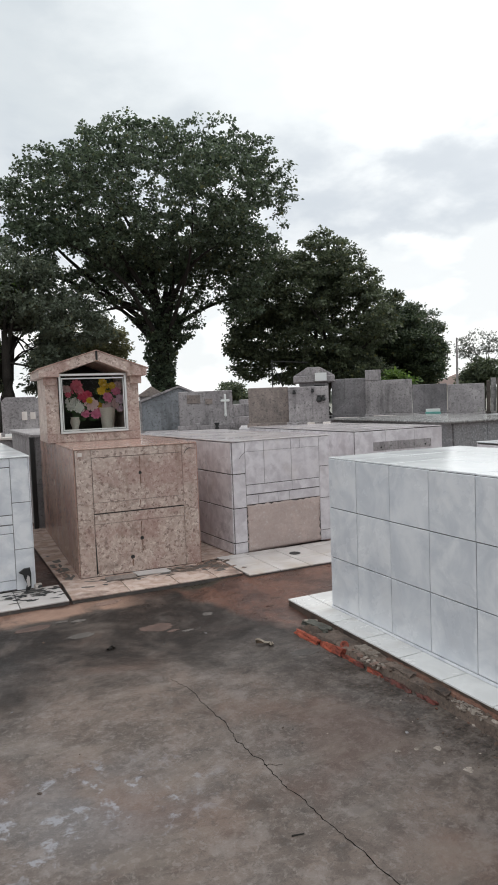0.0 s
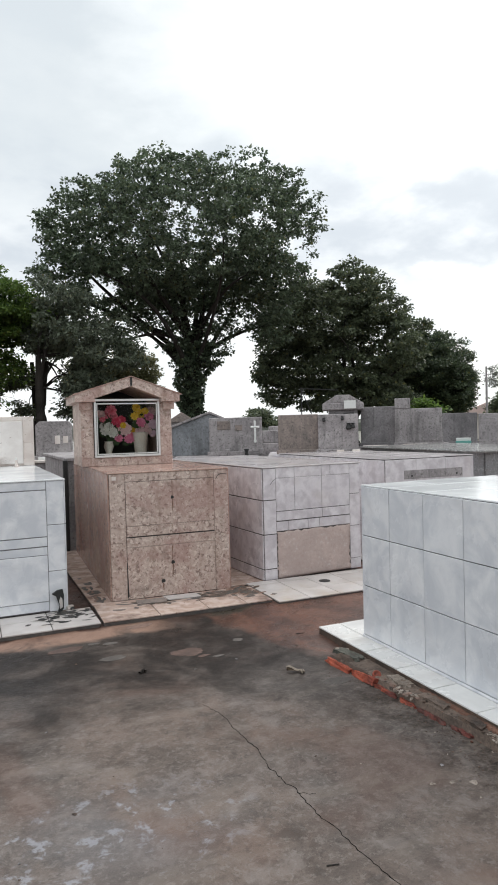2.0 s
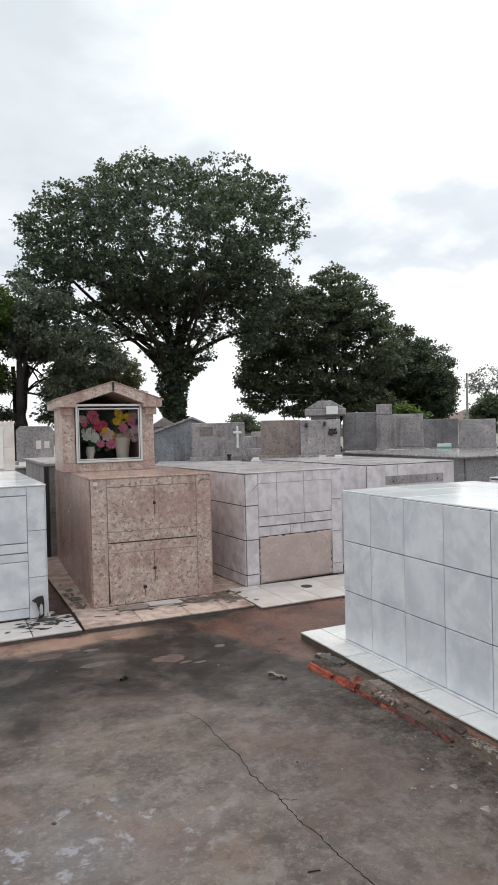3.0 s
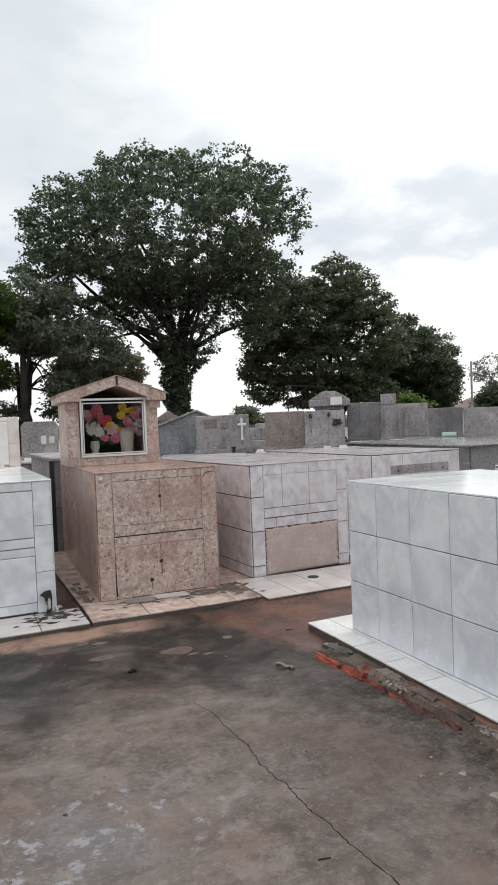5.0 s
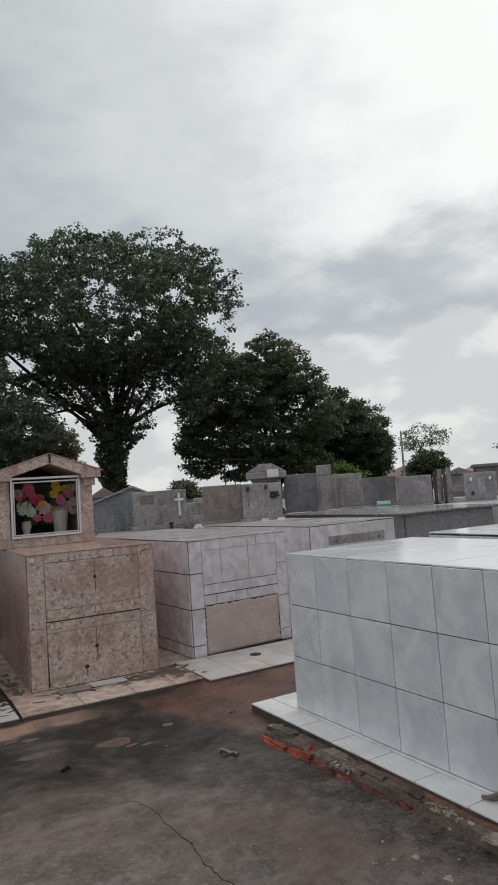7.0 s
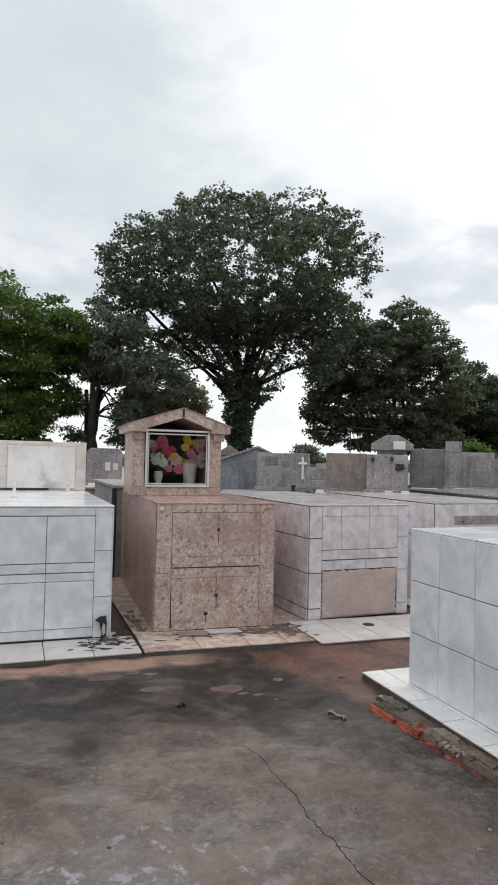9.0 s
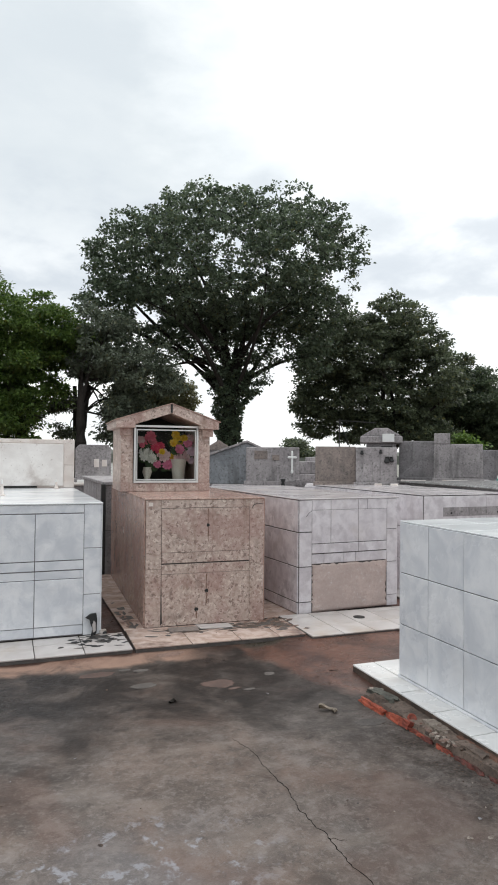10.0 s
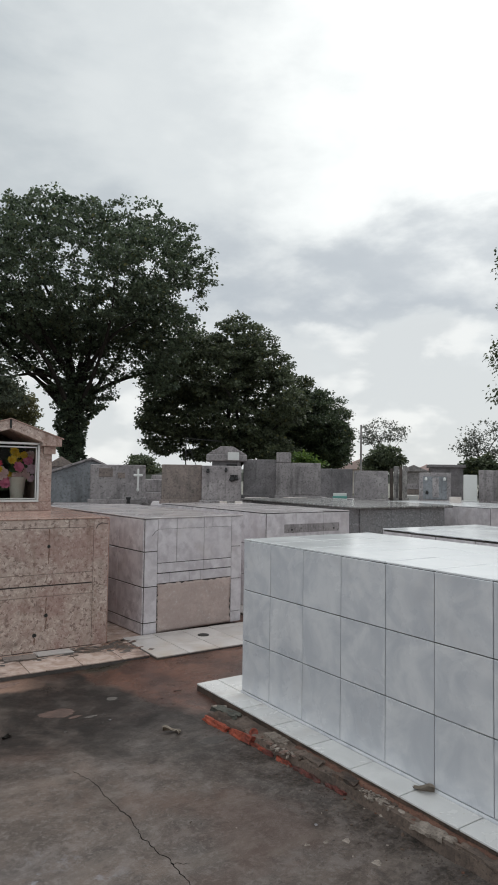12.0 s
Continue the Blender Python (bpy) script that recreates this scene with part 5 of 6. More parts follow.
# pale flakes on the lane beside it
for x, y, s in ((2.27, 2.45, 0.034), (2.36, 2.41, 0.042), (2.18, 2.48, 0.028), (2.36, 2.21, 0.05), (2.30, 2.30, 0.014), (2.42, 2.66, 0.010), (2.50, 2.28, 0.012), (1.98, 2.78, 0.010), (2.52, 2.88, 0.009)):
    ob = part("mortar_flake", lump((s * 0.6, s * 0.42, 0.004), x * 9), CRUMB, at=pose(x, y, lie(x, y), 0, 0, x * 400))
    tagged(ob, "pale flat mortar flake on the dark lane", "flake", "loose stones")
def ragged(w, l, h, seed, rough, cuts=9):
    """A long broken piece with chipped edges and a crumbly top."""
    bm = block(0, w, 0, l, 0, h, 0)
    bmesh.ops.subdivide_edges(bm, edges=bm.edges[:], cuts=cuts, use_grid_fill=True)
    for v in bm.verts:
        q = Vector((v.co.x * 40, v.co.y * 30, v.co.z * 40)) + Vector((seed * 7.7, seed * 1.3, 0))
        end = max(0.0, 1 - min(v.co.y, l - v.co.y) / 0.02)
        v.co += Vector((noise.noise(q) + 0.5 * noise.noise(q * 2.7), (1 + 2 * end) * noise.noise(q + Vector((9, 0, 0))), noise.noise(q + Vector((0, 9, 0))) - 0.5 * end)) * rough
    return bm


# the hollow brick, broken open, its cell showing
t = thing("brick", "broken hollow orange-red clay brick with an open cell", "brick", pose(rim(3.6) - 0.022, 3.53, 0.012, -7, 16, -2), "broken bricks")
part("shell", ragged(0.080, 0.26, 0.050, 1.7, 0.007, 10), BRICK, t)
tubular = part("cell", lathe([(0.017, -0.03), (0.030, -0.03), (0.029, 0.030), (0.025, 0.036), (0.019, 0.033), (0.017, 0.028)], 18), BRICK, t, "round clay cell", at=pose(0.070, 0.075, 0.052, 62, 0, -32), smooth=True)
# black plug gives the shade inside the cell as a colour
part("cell_hole", lathe([(0.0165, 0.0), (0.0165, 0.027), (0.002, 0.0275)], 18), GAP, tubular, "dark open hole")
part("mortar_cap", ragged(0.05, 0.10, 0.018, 6, 0.008), CRUMB, t, "crumbled mortar cap", at=pose(0.050, 0.165, 0.055))
for y, w, l, h, rz, ry, mat in ((3.80, 0.045, 0.27, 0.044, 4, 14, BRICK), (3.42, 0.030, 0.13, 0.028, 3, 16, BRICK), (3.33, 0.024, 0.09, 0.026, 6, 14, BRICK_OLD), (2.93, 0.022, 0.21, 0.026, 4, 20, BRICK_OLD), (3.17, 0.024, 0.14, 0.026, 3, 16, BRICK), (2.74, 0.016, 0.15, 0.022, 2, 16, BRICK_OLD)):
    t = thing("brick_shard", "red clay brick shard sunk in mortar", "brick", pose(rim(y + l / 2) - 0.014, y, -0.006, 0, ry, rz), "broken bricks")
    part("shard", ragged(w, l, h, y * 2.6, 0.009), mat, t)
# slabs of old mortar on the ledge
for x, y, w, l, h, rz, mat in ((2.645, 3.86, 0.085, 0.24, 0.026, 8, MOSSY), (2.66, 3.33, 0.08, 0.20, 0.018, -3, CRUMB), (2.665, 2.98, 0.075, 0.22, 0.020, 2, LEDGE), (2.672, 2.70, 0.07, 0.16, 0.020, 0, RUBBLE), (2.655, 2.10, 0.09, 0.16, 0.016, 12, CRUMB), (2.62, 4.08, 0.10, 0.06, 0.022, -20, CRUMB), (2.665, 1.78, 0.075, 0.26, 0.016, -4, LEDGE)):
    ob = part("mortar_slab", ragged(w, l, h, x * 31 + y, 0.008), mat, at=pose(x, y, 0.046, 0, 3, rz))
    tagged(ob, {MOSSY: "dark mossy slab of old mortar", CRUMB: "pale crumbled slab of old mortar"}.get(mat, "brown broken slab of old mortar"), "mortar", "mortar slabs")
# pale crumbs heaped on the ledge
for i in range(110):
    y = rnd.gauss(2.56, 0.07) if i < 70 else rnd.gauss(3.27, 0.06)
    x = rim(y) + rnd.gauss(0.045, 0.022) if i < 70 else rim(y) + rnd.gauss(0.01, 0.018)
    q = rnd.uniform(0.006, 0.016)
    part("crumb", lump((q * 1.3, q, q * 0.7), 400 + i), (CRUMB, CRUMB, MUD_PINK if i >= 70 else CRUMB, RUBBLE)[i % 4], strip, at=pose(x, y, 0.050, rnd.uniform(-20, 20), rnd.uniform(-20, 20), rnd.uniform(0, 360)))

# thin films of dried mud on the wet lane
def mud_patch(x, y, rx, ry, rz, mat, label, seed):
    bm = bmesh.new()
    m, n = pose(x, y, 0, 0, 0, rz), 44
    rings = []
    for f, z in ((1.0, -0.004), (0.96, 0.0022), (0.6, 0.0034)):
        ring = []
        for i in range(n):
            a = 6.28318 * i / n
            k = f * (1 + 0.30 * noise.noise((math.cos(a) * 1.1 + seed, math.sin(a) * 1.1, seed)) + 0.14 * noise.noise((math.cos(a) * 4 + seed, math.sin(a) * 4, 2)))
            p = m @ Vector((rx * k * math.cos(a), ry * k * math.sin(a), 0))
            ring.append(bm.verts.new((p.x, p.y, lie(p.x, p.y) + z)))
        rings.append(ring)
    for a, b in zip(rings, rings[1:]):
        for i in range(n):
            bm.faces.new((a[i], a[(i + 1) % n], b[(i + 1) % n], b[i]))
    bm.faces.new(rings[-1])
    tagged(part("mud_patch", bm, mat), label, "mud", "mud patches", "stuff")


for k, (x, y, rx, ry, rz, red) in enumerate(((1.18, 4.86, 0.10, 0.05, 2, 0), (1.71, 4.735, 0.14, 0.085, -3, 1), (2.17, 4.83, 0.05, 0.035, 0, 0), (0.88, 5.20, 0.14, 0.05, 4, 1), (1.23, 5.20, 0.06, 0.025, 0, 0), (1.10, 5.24, 0.05, 0.02, 0, 0),
                                             (1.52, 5.49, 0.12, 0.045, 5, 2), (1.90, 4.56, 0.045, 0.02, 0, 0), (1.80, 4.61, 0.05, 0.02, 8, 1), (2.44, 3.74, 0.10, 0.06, 0, 0))):
    mud_patch(x, y, rx, ry, rz, (MUD_PALE, MUD_RED, MUD_PINK)[red], ("thin pale film of dried mud", "thin red film of dried mud", "pinkish film of dried mud")[red], k * 3.7)


# litter
def dead_leaf(x, y, z, size, rz, seed, label="curled brown dead leaf lying on the cement", mat=None):
    bm = bmesh.new()
    n = 7
    rows = []
    for i in range(n):
        f = i / (n - 1)
        wd = size * 0.24 * math.sin(math.pi * (0.08 + 0.88 * f)) + 0.002
        c = 0.07 * size * math.sin(f * 3.1 + seed) + 0.006
        rows.append([bm.verts.new((size * (f - 0.5), s * wd, c + abs(s) * size * 0.20 * (1 + 0.5 * math.sin(seed + 5 * f)))) for s in (-1, 0, 1)])
    for a1, b1 in zip(rows, rows[1:]):
        for k in range(2):
            bm.faces.new((a1[k], a1[k + 1], b1[k + 1], b1[k]))
    low = min(v.co.z for v in bm.verts)
    for v in bm.verts:
        v.co.z -= low
    bmesh.ops.solidify(bm, geom=bm.faces[:], thickness=0.0015)
    ob = part("dead_leaf", bm, mat or DEAD_LEAF, smooth=True, at=pose(x, y, z, 0, 0, rz))
    return tagged(ob, label, "leaf", "fallen leaves")


dead_leaf(2.25, 4.02, lie(2.25, 4.02), 0.10, -20, 1)
dead_leaf(2.29, 3.97, lie(2.29, 3.97), 0.07, 60, 2)
dead_leaf(1.30, 4.49, lie(1.30, 4.49), 0.06, 30, 3, "curled black dead leaf lying on the cement", BARK)
dead_leaf(1.33, 4.50, lie(1.33, 4.50), 0.04, 100, 7, "curled black dead leaf lying on the cement", BARK)
dead_leaf(2.89, 2.40, 0.091, 0.115, -70, 4, "curled brown dead leaf on white plinth tiles")
for i in range(26):
    x, y = rnd.uniform(-0.6, 2.5), rnd.uniform(1.9, 5.3)
    if i < 3:
        x, y = rnd.uniform(2.15, 2.5), rnd.uniform(2.3, 2.8)
    s = rnd.uniform(0.006, 0.016)
    ob = part("pebble", lump((s, s * 0.8, s * 0.55), 60 + i), (RUBBLE, MORTAR, GREY_DARK)[i % 3], at=pose(x, y, lie(x, y), 0, 0, rnd.uniform(0, 360)))
    tagged(ob, "small loose stone on the wet cement", "pebble", "loose stones")

# fine grit, crumbs and scales of worn cement
def grit(label, mat, n, seed, place, lo, hi, flat):
    r = random.Random(seed)
    verts, faces = [], []
    for k in range(n):
        x, y = place(r)
        q, h = r.uniform(lo, hi) * (1.6 if k % 11 == 0 else 1.0), 0
        z, first, sides = lie(x, y), len(verts), 6
        a0, st = r.uniform(0, 6.3), r.uniform(0.5, 1.0)
        for i in range(sides):
            a = a0 + 6.28318 * i / sides
            m = q * r.uniform(0.6, 1.15)
            verts.append((x + m * math.cos(a), y + m * st * math.sin(a), z - 0.002))
            verts.append((x + 0.7 * m * math.cos(a), y + 0.7 * m * st * math.sin(a), z + q * flat * r.uniform(0.6, 1.2)))
        for i in range(sides):
            b, c = first + 2 * i, first + 2 * ((i + 1) % sides)
            faces.append((b, c, c + 1, b + 1))
        faces.append(tuple(first + 2 * i + 1 for i in range(sides)))
    me = bpy.data.meshes.new("grit")
    me.from_pydata(verts, [], faces)
    me.materials.append(mat)
    tagged(new("grit", me), label, "grit", kind="stuff")


grit("dark loose grit beside the broken foundation", RUBBLE, 700, 71, lambda r: (2.63 - abs(r.gauss(0, 0.12)), r.uniform(1.6, 3.9)), 0.002, 0.006, 0.5)
grit("scattered dark specks on the wet cement", RUBBLE, 50, 74, lambda r: (r.uniform(-0.6, 2.4), r.uniform(1.8, 5.3)), 0.002, 0.005, 0.4)

for x, y, rz, l in ((1.47, 2.20, -25, 0.05), (2.62, 4.62, -30, 0.06)):
    b = bmesh.new()
    bmesh.ops.create_cone(b, cap_ends=True, segments=6, radius1=0.0035, radius2=0.002, depth=l, matrix=pose(0, 0, 0, 0, 90, 0))
    for v in b.verts:
        v.co.y += 0.4 * v.co.x * abs(v.co.x) / l
    tagged(part("twig", b, BARK, at=pose(x, y, lie(x, y) + 0.003, 0, 0, rz)), "short dark dry twig on the wet lane", "twig", "dry twigs")

# loose tiles on the salmon plinth, drain, broken corner
t = part("loose_tile", block(-0.17, 0.17, -0.07, 0.07, 0, 0.012, 0.002), TILE_WHITE, at=pose(2.10, 6.06, 0.062, 0, 3, 4))
tagged(t, "loose white tile lying before the salmon tomb", "tile")
t = part("loose_tile", block(-0.15, 0.13, -0.08, 0.06, 0, 0.010, 0.002), BROWN, at=pose(1.80, 6.05, 0.062, 0, 0, -6))
tagged(t, "loose dark wet tile lying before the salmon tomb", "tile")
t = part("drain_cover", lathe([(0.06, 0), (0.06, 0.004), (0.05, 0.006)], 18), DARK, at=pose(3.62, 5.95, 0.061))
tagged(t, "small dark round drain cover in white tiles", "drain")
t = thing("broken_corner", "broken tile corner with a black hole and dirt", "debris", pose(1.06, 6.08, 0.061), kind="stuff")
part("hole", prism([(-0.165, 0.165), (-0.12, 0.195), (-0.07, 0.20), (-0.062, 0.15), (-0.066, 0.03), (-0.085, 0.0), (-0.115, 0.0), (-0.10, 0.05), (-0.118, 0.10), (-0.13, 0.145)], 0.028, 0.06), DARK, t)
part("chip", prism([(-0.098, 0.03), (-0.075, 0.045), (-0.078, 0.12), (-0.092, 0.14), (-0.106, 0.10)], 0.020, 0.03), TILE_WHITE, t, "white tile chip")
part("chip", shard(0.07, 0.06, 0.035, 6, 0.010), TILE_WHITE, t, "white tile chip", at=pose(-0.03, 0.06, 0.0, -4, 6, 25))
part("hole", lump((0.022, 0.012, 0.018), 3), DARK, t, at=pose(0.01, 0.045, 0.012))
for i in range(54):
    a, b = rnd.gauss(0, 1), rnd.gauss(0, 1)
    part("dirt", lump((rnd.uniform(0.015, 0.065), rnd.uniform(0.008, 0.026), 0.003), 20 + i), DARK if i % 3 else MORTAR, t, at=pose(max(-0.4, min(0.15, -0.08 + 0.13 * a)), max(-0.42, min(0.02, -0.12 + 0.11 * b)), 0.0, 0, 0, rnd.uniform(-30, 30)))
t = thing("mud_stains", "thin dark mud stains on salmon plinth tiles", "dirt", pose(0, 0, 0), kind="stuff")
for i in range(70):
    part("stain", lump((rnd.uniform(0.015, 0.10), rnd.uniform(0.008, 0.03), 0.002), 90 + i), MORTAR if i % 2 else RUBBLE, t, at=pose((1.75, 2.62, 2.35)[i % 3] + rnd.gauss(0, 0.12), 6.02 + rnd.gauss(0, 0.07), 0.0605, 0, 0, rnd.uniform(-25, 25)))


for i in range(26):
    part("stain", lump((rnd.uniform(0.01, 0.05), rnd.uniform(0.02, 0.10), 0.002), 290 + i), (MORTAR, RUST, MORTAR)[i % 3], t, at=pose(1.36 + rnd.gauss(0, 0.035), 6.25 + abs(rnd.gauss(0, 0.4)), 0.0585, 0, 0, rnd.uniform(-20, 20)))
for i in range(60):
    part("stain", lump((rnd.uniform(0.015, 0.09), rnd.uniform(0.008, 0.035), 0.002), 190 + i), (RUST, RUBBLE, MORTAR)[i % 3], t, at=pose(2.70 + rnd.gauss(0, 0.09), 5.98 + rnd.gauss(0, 0.11), 0.0605, 0, 0, rnd.uniform(-40, 40)))


# ---- trees ----
def tube(verts, faces, path, radii, sides=6):
    """Adds a tapered tube along points."""
    first = len(verts)
    for i, (p, r) in enumerate(zip(path, radii)):
        d = (path[min(i + 1, len(path) - 1)] - path[max(i - 1, 0)]).normalized()
        q = d.to_track_quat("Z", "Y")
        for k in range(sides):
            a = 6.28318 * k / sides
            verts.append(tuple(p + q @ Vector((r * math.cos(a), r * math.sin(a), 0))))
    for i in range(len(path) - 1):
        for k in range(sides):
            a, b = first + i * sides + k, first + i * sides + (k + 1) % sides
            faces.append((a, b, b + sides, a + sides))


def bend(a, b, sag, rng, n=6):
    out = []
    side = Vector((rng.gauss(0, 1), rng.gauss(0, 1), rng.gauss(0, 0.5))) * (b - a).length * 0.07
    for i in range(n + 1):
        f = i / n
        out.append(a.lerp(b, f) + side * math.sin(math.pi * f) + Vector((0, 0, sag * (b - a).length * math.sin(math.pi * f))))
    return out


def tree(name, label, base, trunk_r, fork, lobes, d, leaves, leaf, clump_r, clumps, mat, seed, limbs=9, droop=0.0, hollow=0.35, ivy=0, spread=1.0, twig=0.02, flat=0.5, gaps=(), space=0.0):
    """A tree: trunk and limbs that reach to clumps, and clumps of single leaves. Lobes: (bearing, elevation, width, height, depth) in degrees and metres, seen from the lane, at distance d. Gaps: (bearing, elevation, radius) of open places between the limbs."""
    rng, nr = random.Random(seed), np.random.RandomState(seed)
    t = thing(name, label, "tree", pose(base.x, base.y, 0))
    balls = []
    for az, el, raz, rel, dep in lobes:
        c = sight(az, el, d) - Vector((base.x, base.y, 0))
        balls.append((c, d * math.tan(radians(raz)), d * math.tan(radians(rel)), dep))
    right = Vector((math.cos(radians(lobes[0][0])), -math.sin(radians(lobes[0][0])), 0))
    ahead = Vector((right.y * -1, right.x, 0))
    vol = np.array([b[1] * b[2] for b in balls])
    vol = vol / vol.sum()
    centres = []
    at_base = Vector((base.x, base.y, 0)) - EYE

    def open_place(p):
        q = p + at_base
        az, el = math.degrees(math.atan2(q.x, q.y)), math.degrees(math.atan2(q.z, math.hypot(q.x, q.y)))
        return any((az - a) ** 2 + (el - e) ** 2 < r * r for a, e, r in gaps)

    tries = 0
    while len(centres) < clumps:
        c, rx, rz, ry = balls[nr.choice(len(balls), p=vol)]
        v = nr.normal(size=3)
        v = v / np.linalg.norm(v) * (hollow + (1 - hollow) * nr.rand() ** 0.5)
        if v[2] < -0.5:
            v[2] *= 0.5
        spray = c + right * (v[0] * rx) + ahead * (v[1] * ry) + Vector((0, 0, v[2] * rz))
        tries += 1
        if not open_place(spray) and (tries > clumps * 12 or not centres or min((spray - o).length_squared for o in centres) > space * space):
            centres.append(spray)
    # wood
    verts, faces = [], []
    top = Vector((fork[0], fork[1], fork[2]))
    trunk = bend(Vector((0, 0, -0.3)), top, 0.0, rng, 8)
    tube(verts, faces, trunk, [trunk_r * (1.35 - 0.8 * i / 8) if i else trunk_r * 1.7 for i in range(9)], 12)
    nodes = [(trunk[k], trunk_r * 0.6) for k in (6, 7, 8, 8)]
    order = sorted(centres, key=lambda c: (c - top).length)
    chosen = [order[int((k + 0.5) / limbs * len(order) * 0.999)] for k in range(limbs)]
    for c in chosen:
        s = nodes[rng.randrange(4)][0]
        path = bend(s, s.lerp(c, 0.9), 0.10, rng, 8)
        r0 = trunk_r * rng.uniform(0.22, 0.38)
        rad = [r0 * (1 - 0.8 * i / 8) for i in range(9)]
        tube(verts, faces, path, rad, 7)
        nodes += [(p, r) for p, r in zip(path[3:], rad[3:])]
    for c in order:
        p, r = min(nodes, key=lambda q: (q[0] - c).length + (0.6 if q[0].z > c.z else 0))
        path = bend(p, c, 0.05, rng, 4)
        r0 = min(r * 0.6, 0.02 + 0.018 * (c - p).length) + twig * 0.3
        rad = [r0, r0 * 0.8, r0 * 0.6, r0 * 0.45, twig * 0.4]
        tube(verts, faces, path, rad, 4)
        nodes += list(zip(path[2:], rad[2:]))
    me = bpy.data.meshes.new("trunk")
    me.from_pydata(verts, [], faces)
    me.materials.append(BARK)
    part("trunk", me, BARK, t, "dark bark trunk with spreading limbs")
    # leaves
    C = np.array([tuple(c) for c in centres])
    pick = nr.randint(0, len(C), leaves)
    size_of = (0.55 + 0.9 * nr.rand(len(C)))[pick]
    dirs = nr.normal(size=(leaves, 3))
    dirs /= np.linalg.norm(dirs, axis=1)[:, None]
    rad = (nr.rand(leaves) ** 0.6) * clump_r * size_of
    off = dirs * rad[:, None] * np.array([1.25, 1.25, flat])
    off[:, 2] -= droop * nr.rand(leaves) * clump_r * 2
    P = C[pick] + off
    # leaves of the ivy that hugs the trunk
    k = nr.rand(ivy)
    a = nr.rand(ivy) * 6.28318
    bole = np.array([tuple(q) for q in trunk])
    lump_k = 1.0 + 0.35 * np.sin(k * 23 + 2 * np.cos(a)) * np.cos(a * 2 + k * 9) + 0.3 * nr.rand(ivy)
    lump_k *= 0.8 + 0.75 * np.clip(k, 0, 1) ** 2
    if ivy:
        at = np.stack([np.interp(0.06 + 0.94 * k, np.linspace(0, 1, 9), bole[:, c]) for c in range(3)], 1)
        P[:ivy] = at + np.stack([np.cos(a), np.sin(a), np.zeros(ivy)], 1) * (trunk_r * 1.05 * lump_k)[:, None]
    ax = dirs * np.array([1, 1, 0.4]) + nr.normal(size=(leaves, 3)) * 0.6
    ax[:, 2] -= 0.25 + droop
    ax /= np.linalg.norm(ax, axis=1)[:, None]
    upv = nr.normal(size=(leaves, 3)) * 0.65 + np.array([0, 0, 1.0])
    sd = np.cross(ax, upv)
    sd /= np.linalg.norm(sd, axis=1)[:, None] + 1e-9
    nn = np.cross(sd, ax)
    L = (leaf * (0.6 + 0.8 * nr.rand(leaves)))[:, None]
    Wd = L * (0.24 + 0.14 * nr.rand(leaves))[:, None] * spread
    V = np.stack([P, P + ax * L * 0.5 + sd * Wd + nn * L * 0.10, P + ax * L, P + ax * L * 0.5 - sd * Wd + nn * L * 0.10], 1).reshape(-1, 3)
    me = bpy.data.meshes.new("crown")
    me.vertices.add(len(V))
    me.vertices.foreach_set("co", V.ravel())
    idx = (np.arange(leaves)[:, None] * 4 + np.array([0, 1, 2, 0, 2, 3])).ravel()
    me.loops.add(len(idx))
    me.loops.foreach_set("vertex_index", idx)
    me.polygons.add(len(idx) // 3)
    me.polygons.foreach_set("loop_start", np.arange(0, len(idx), 3))
    me.polygons.foreach_set("loop_total", np.full(len(idx) // 3, 3))
    me.update(calc_edges=True)
    me.materials.append(mat)
    part("crown", me, mat, t)
    return t


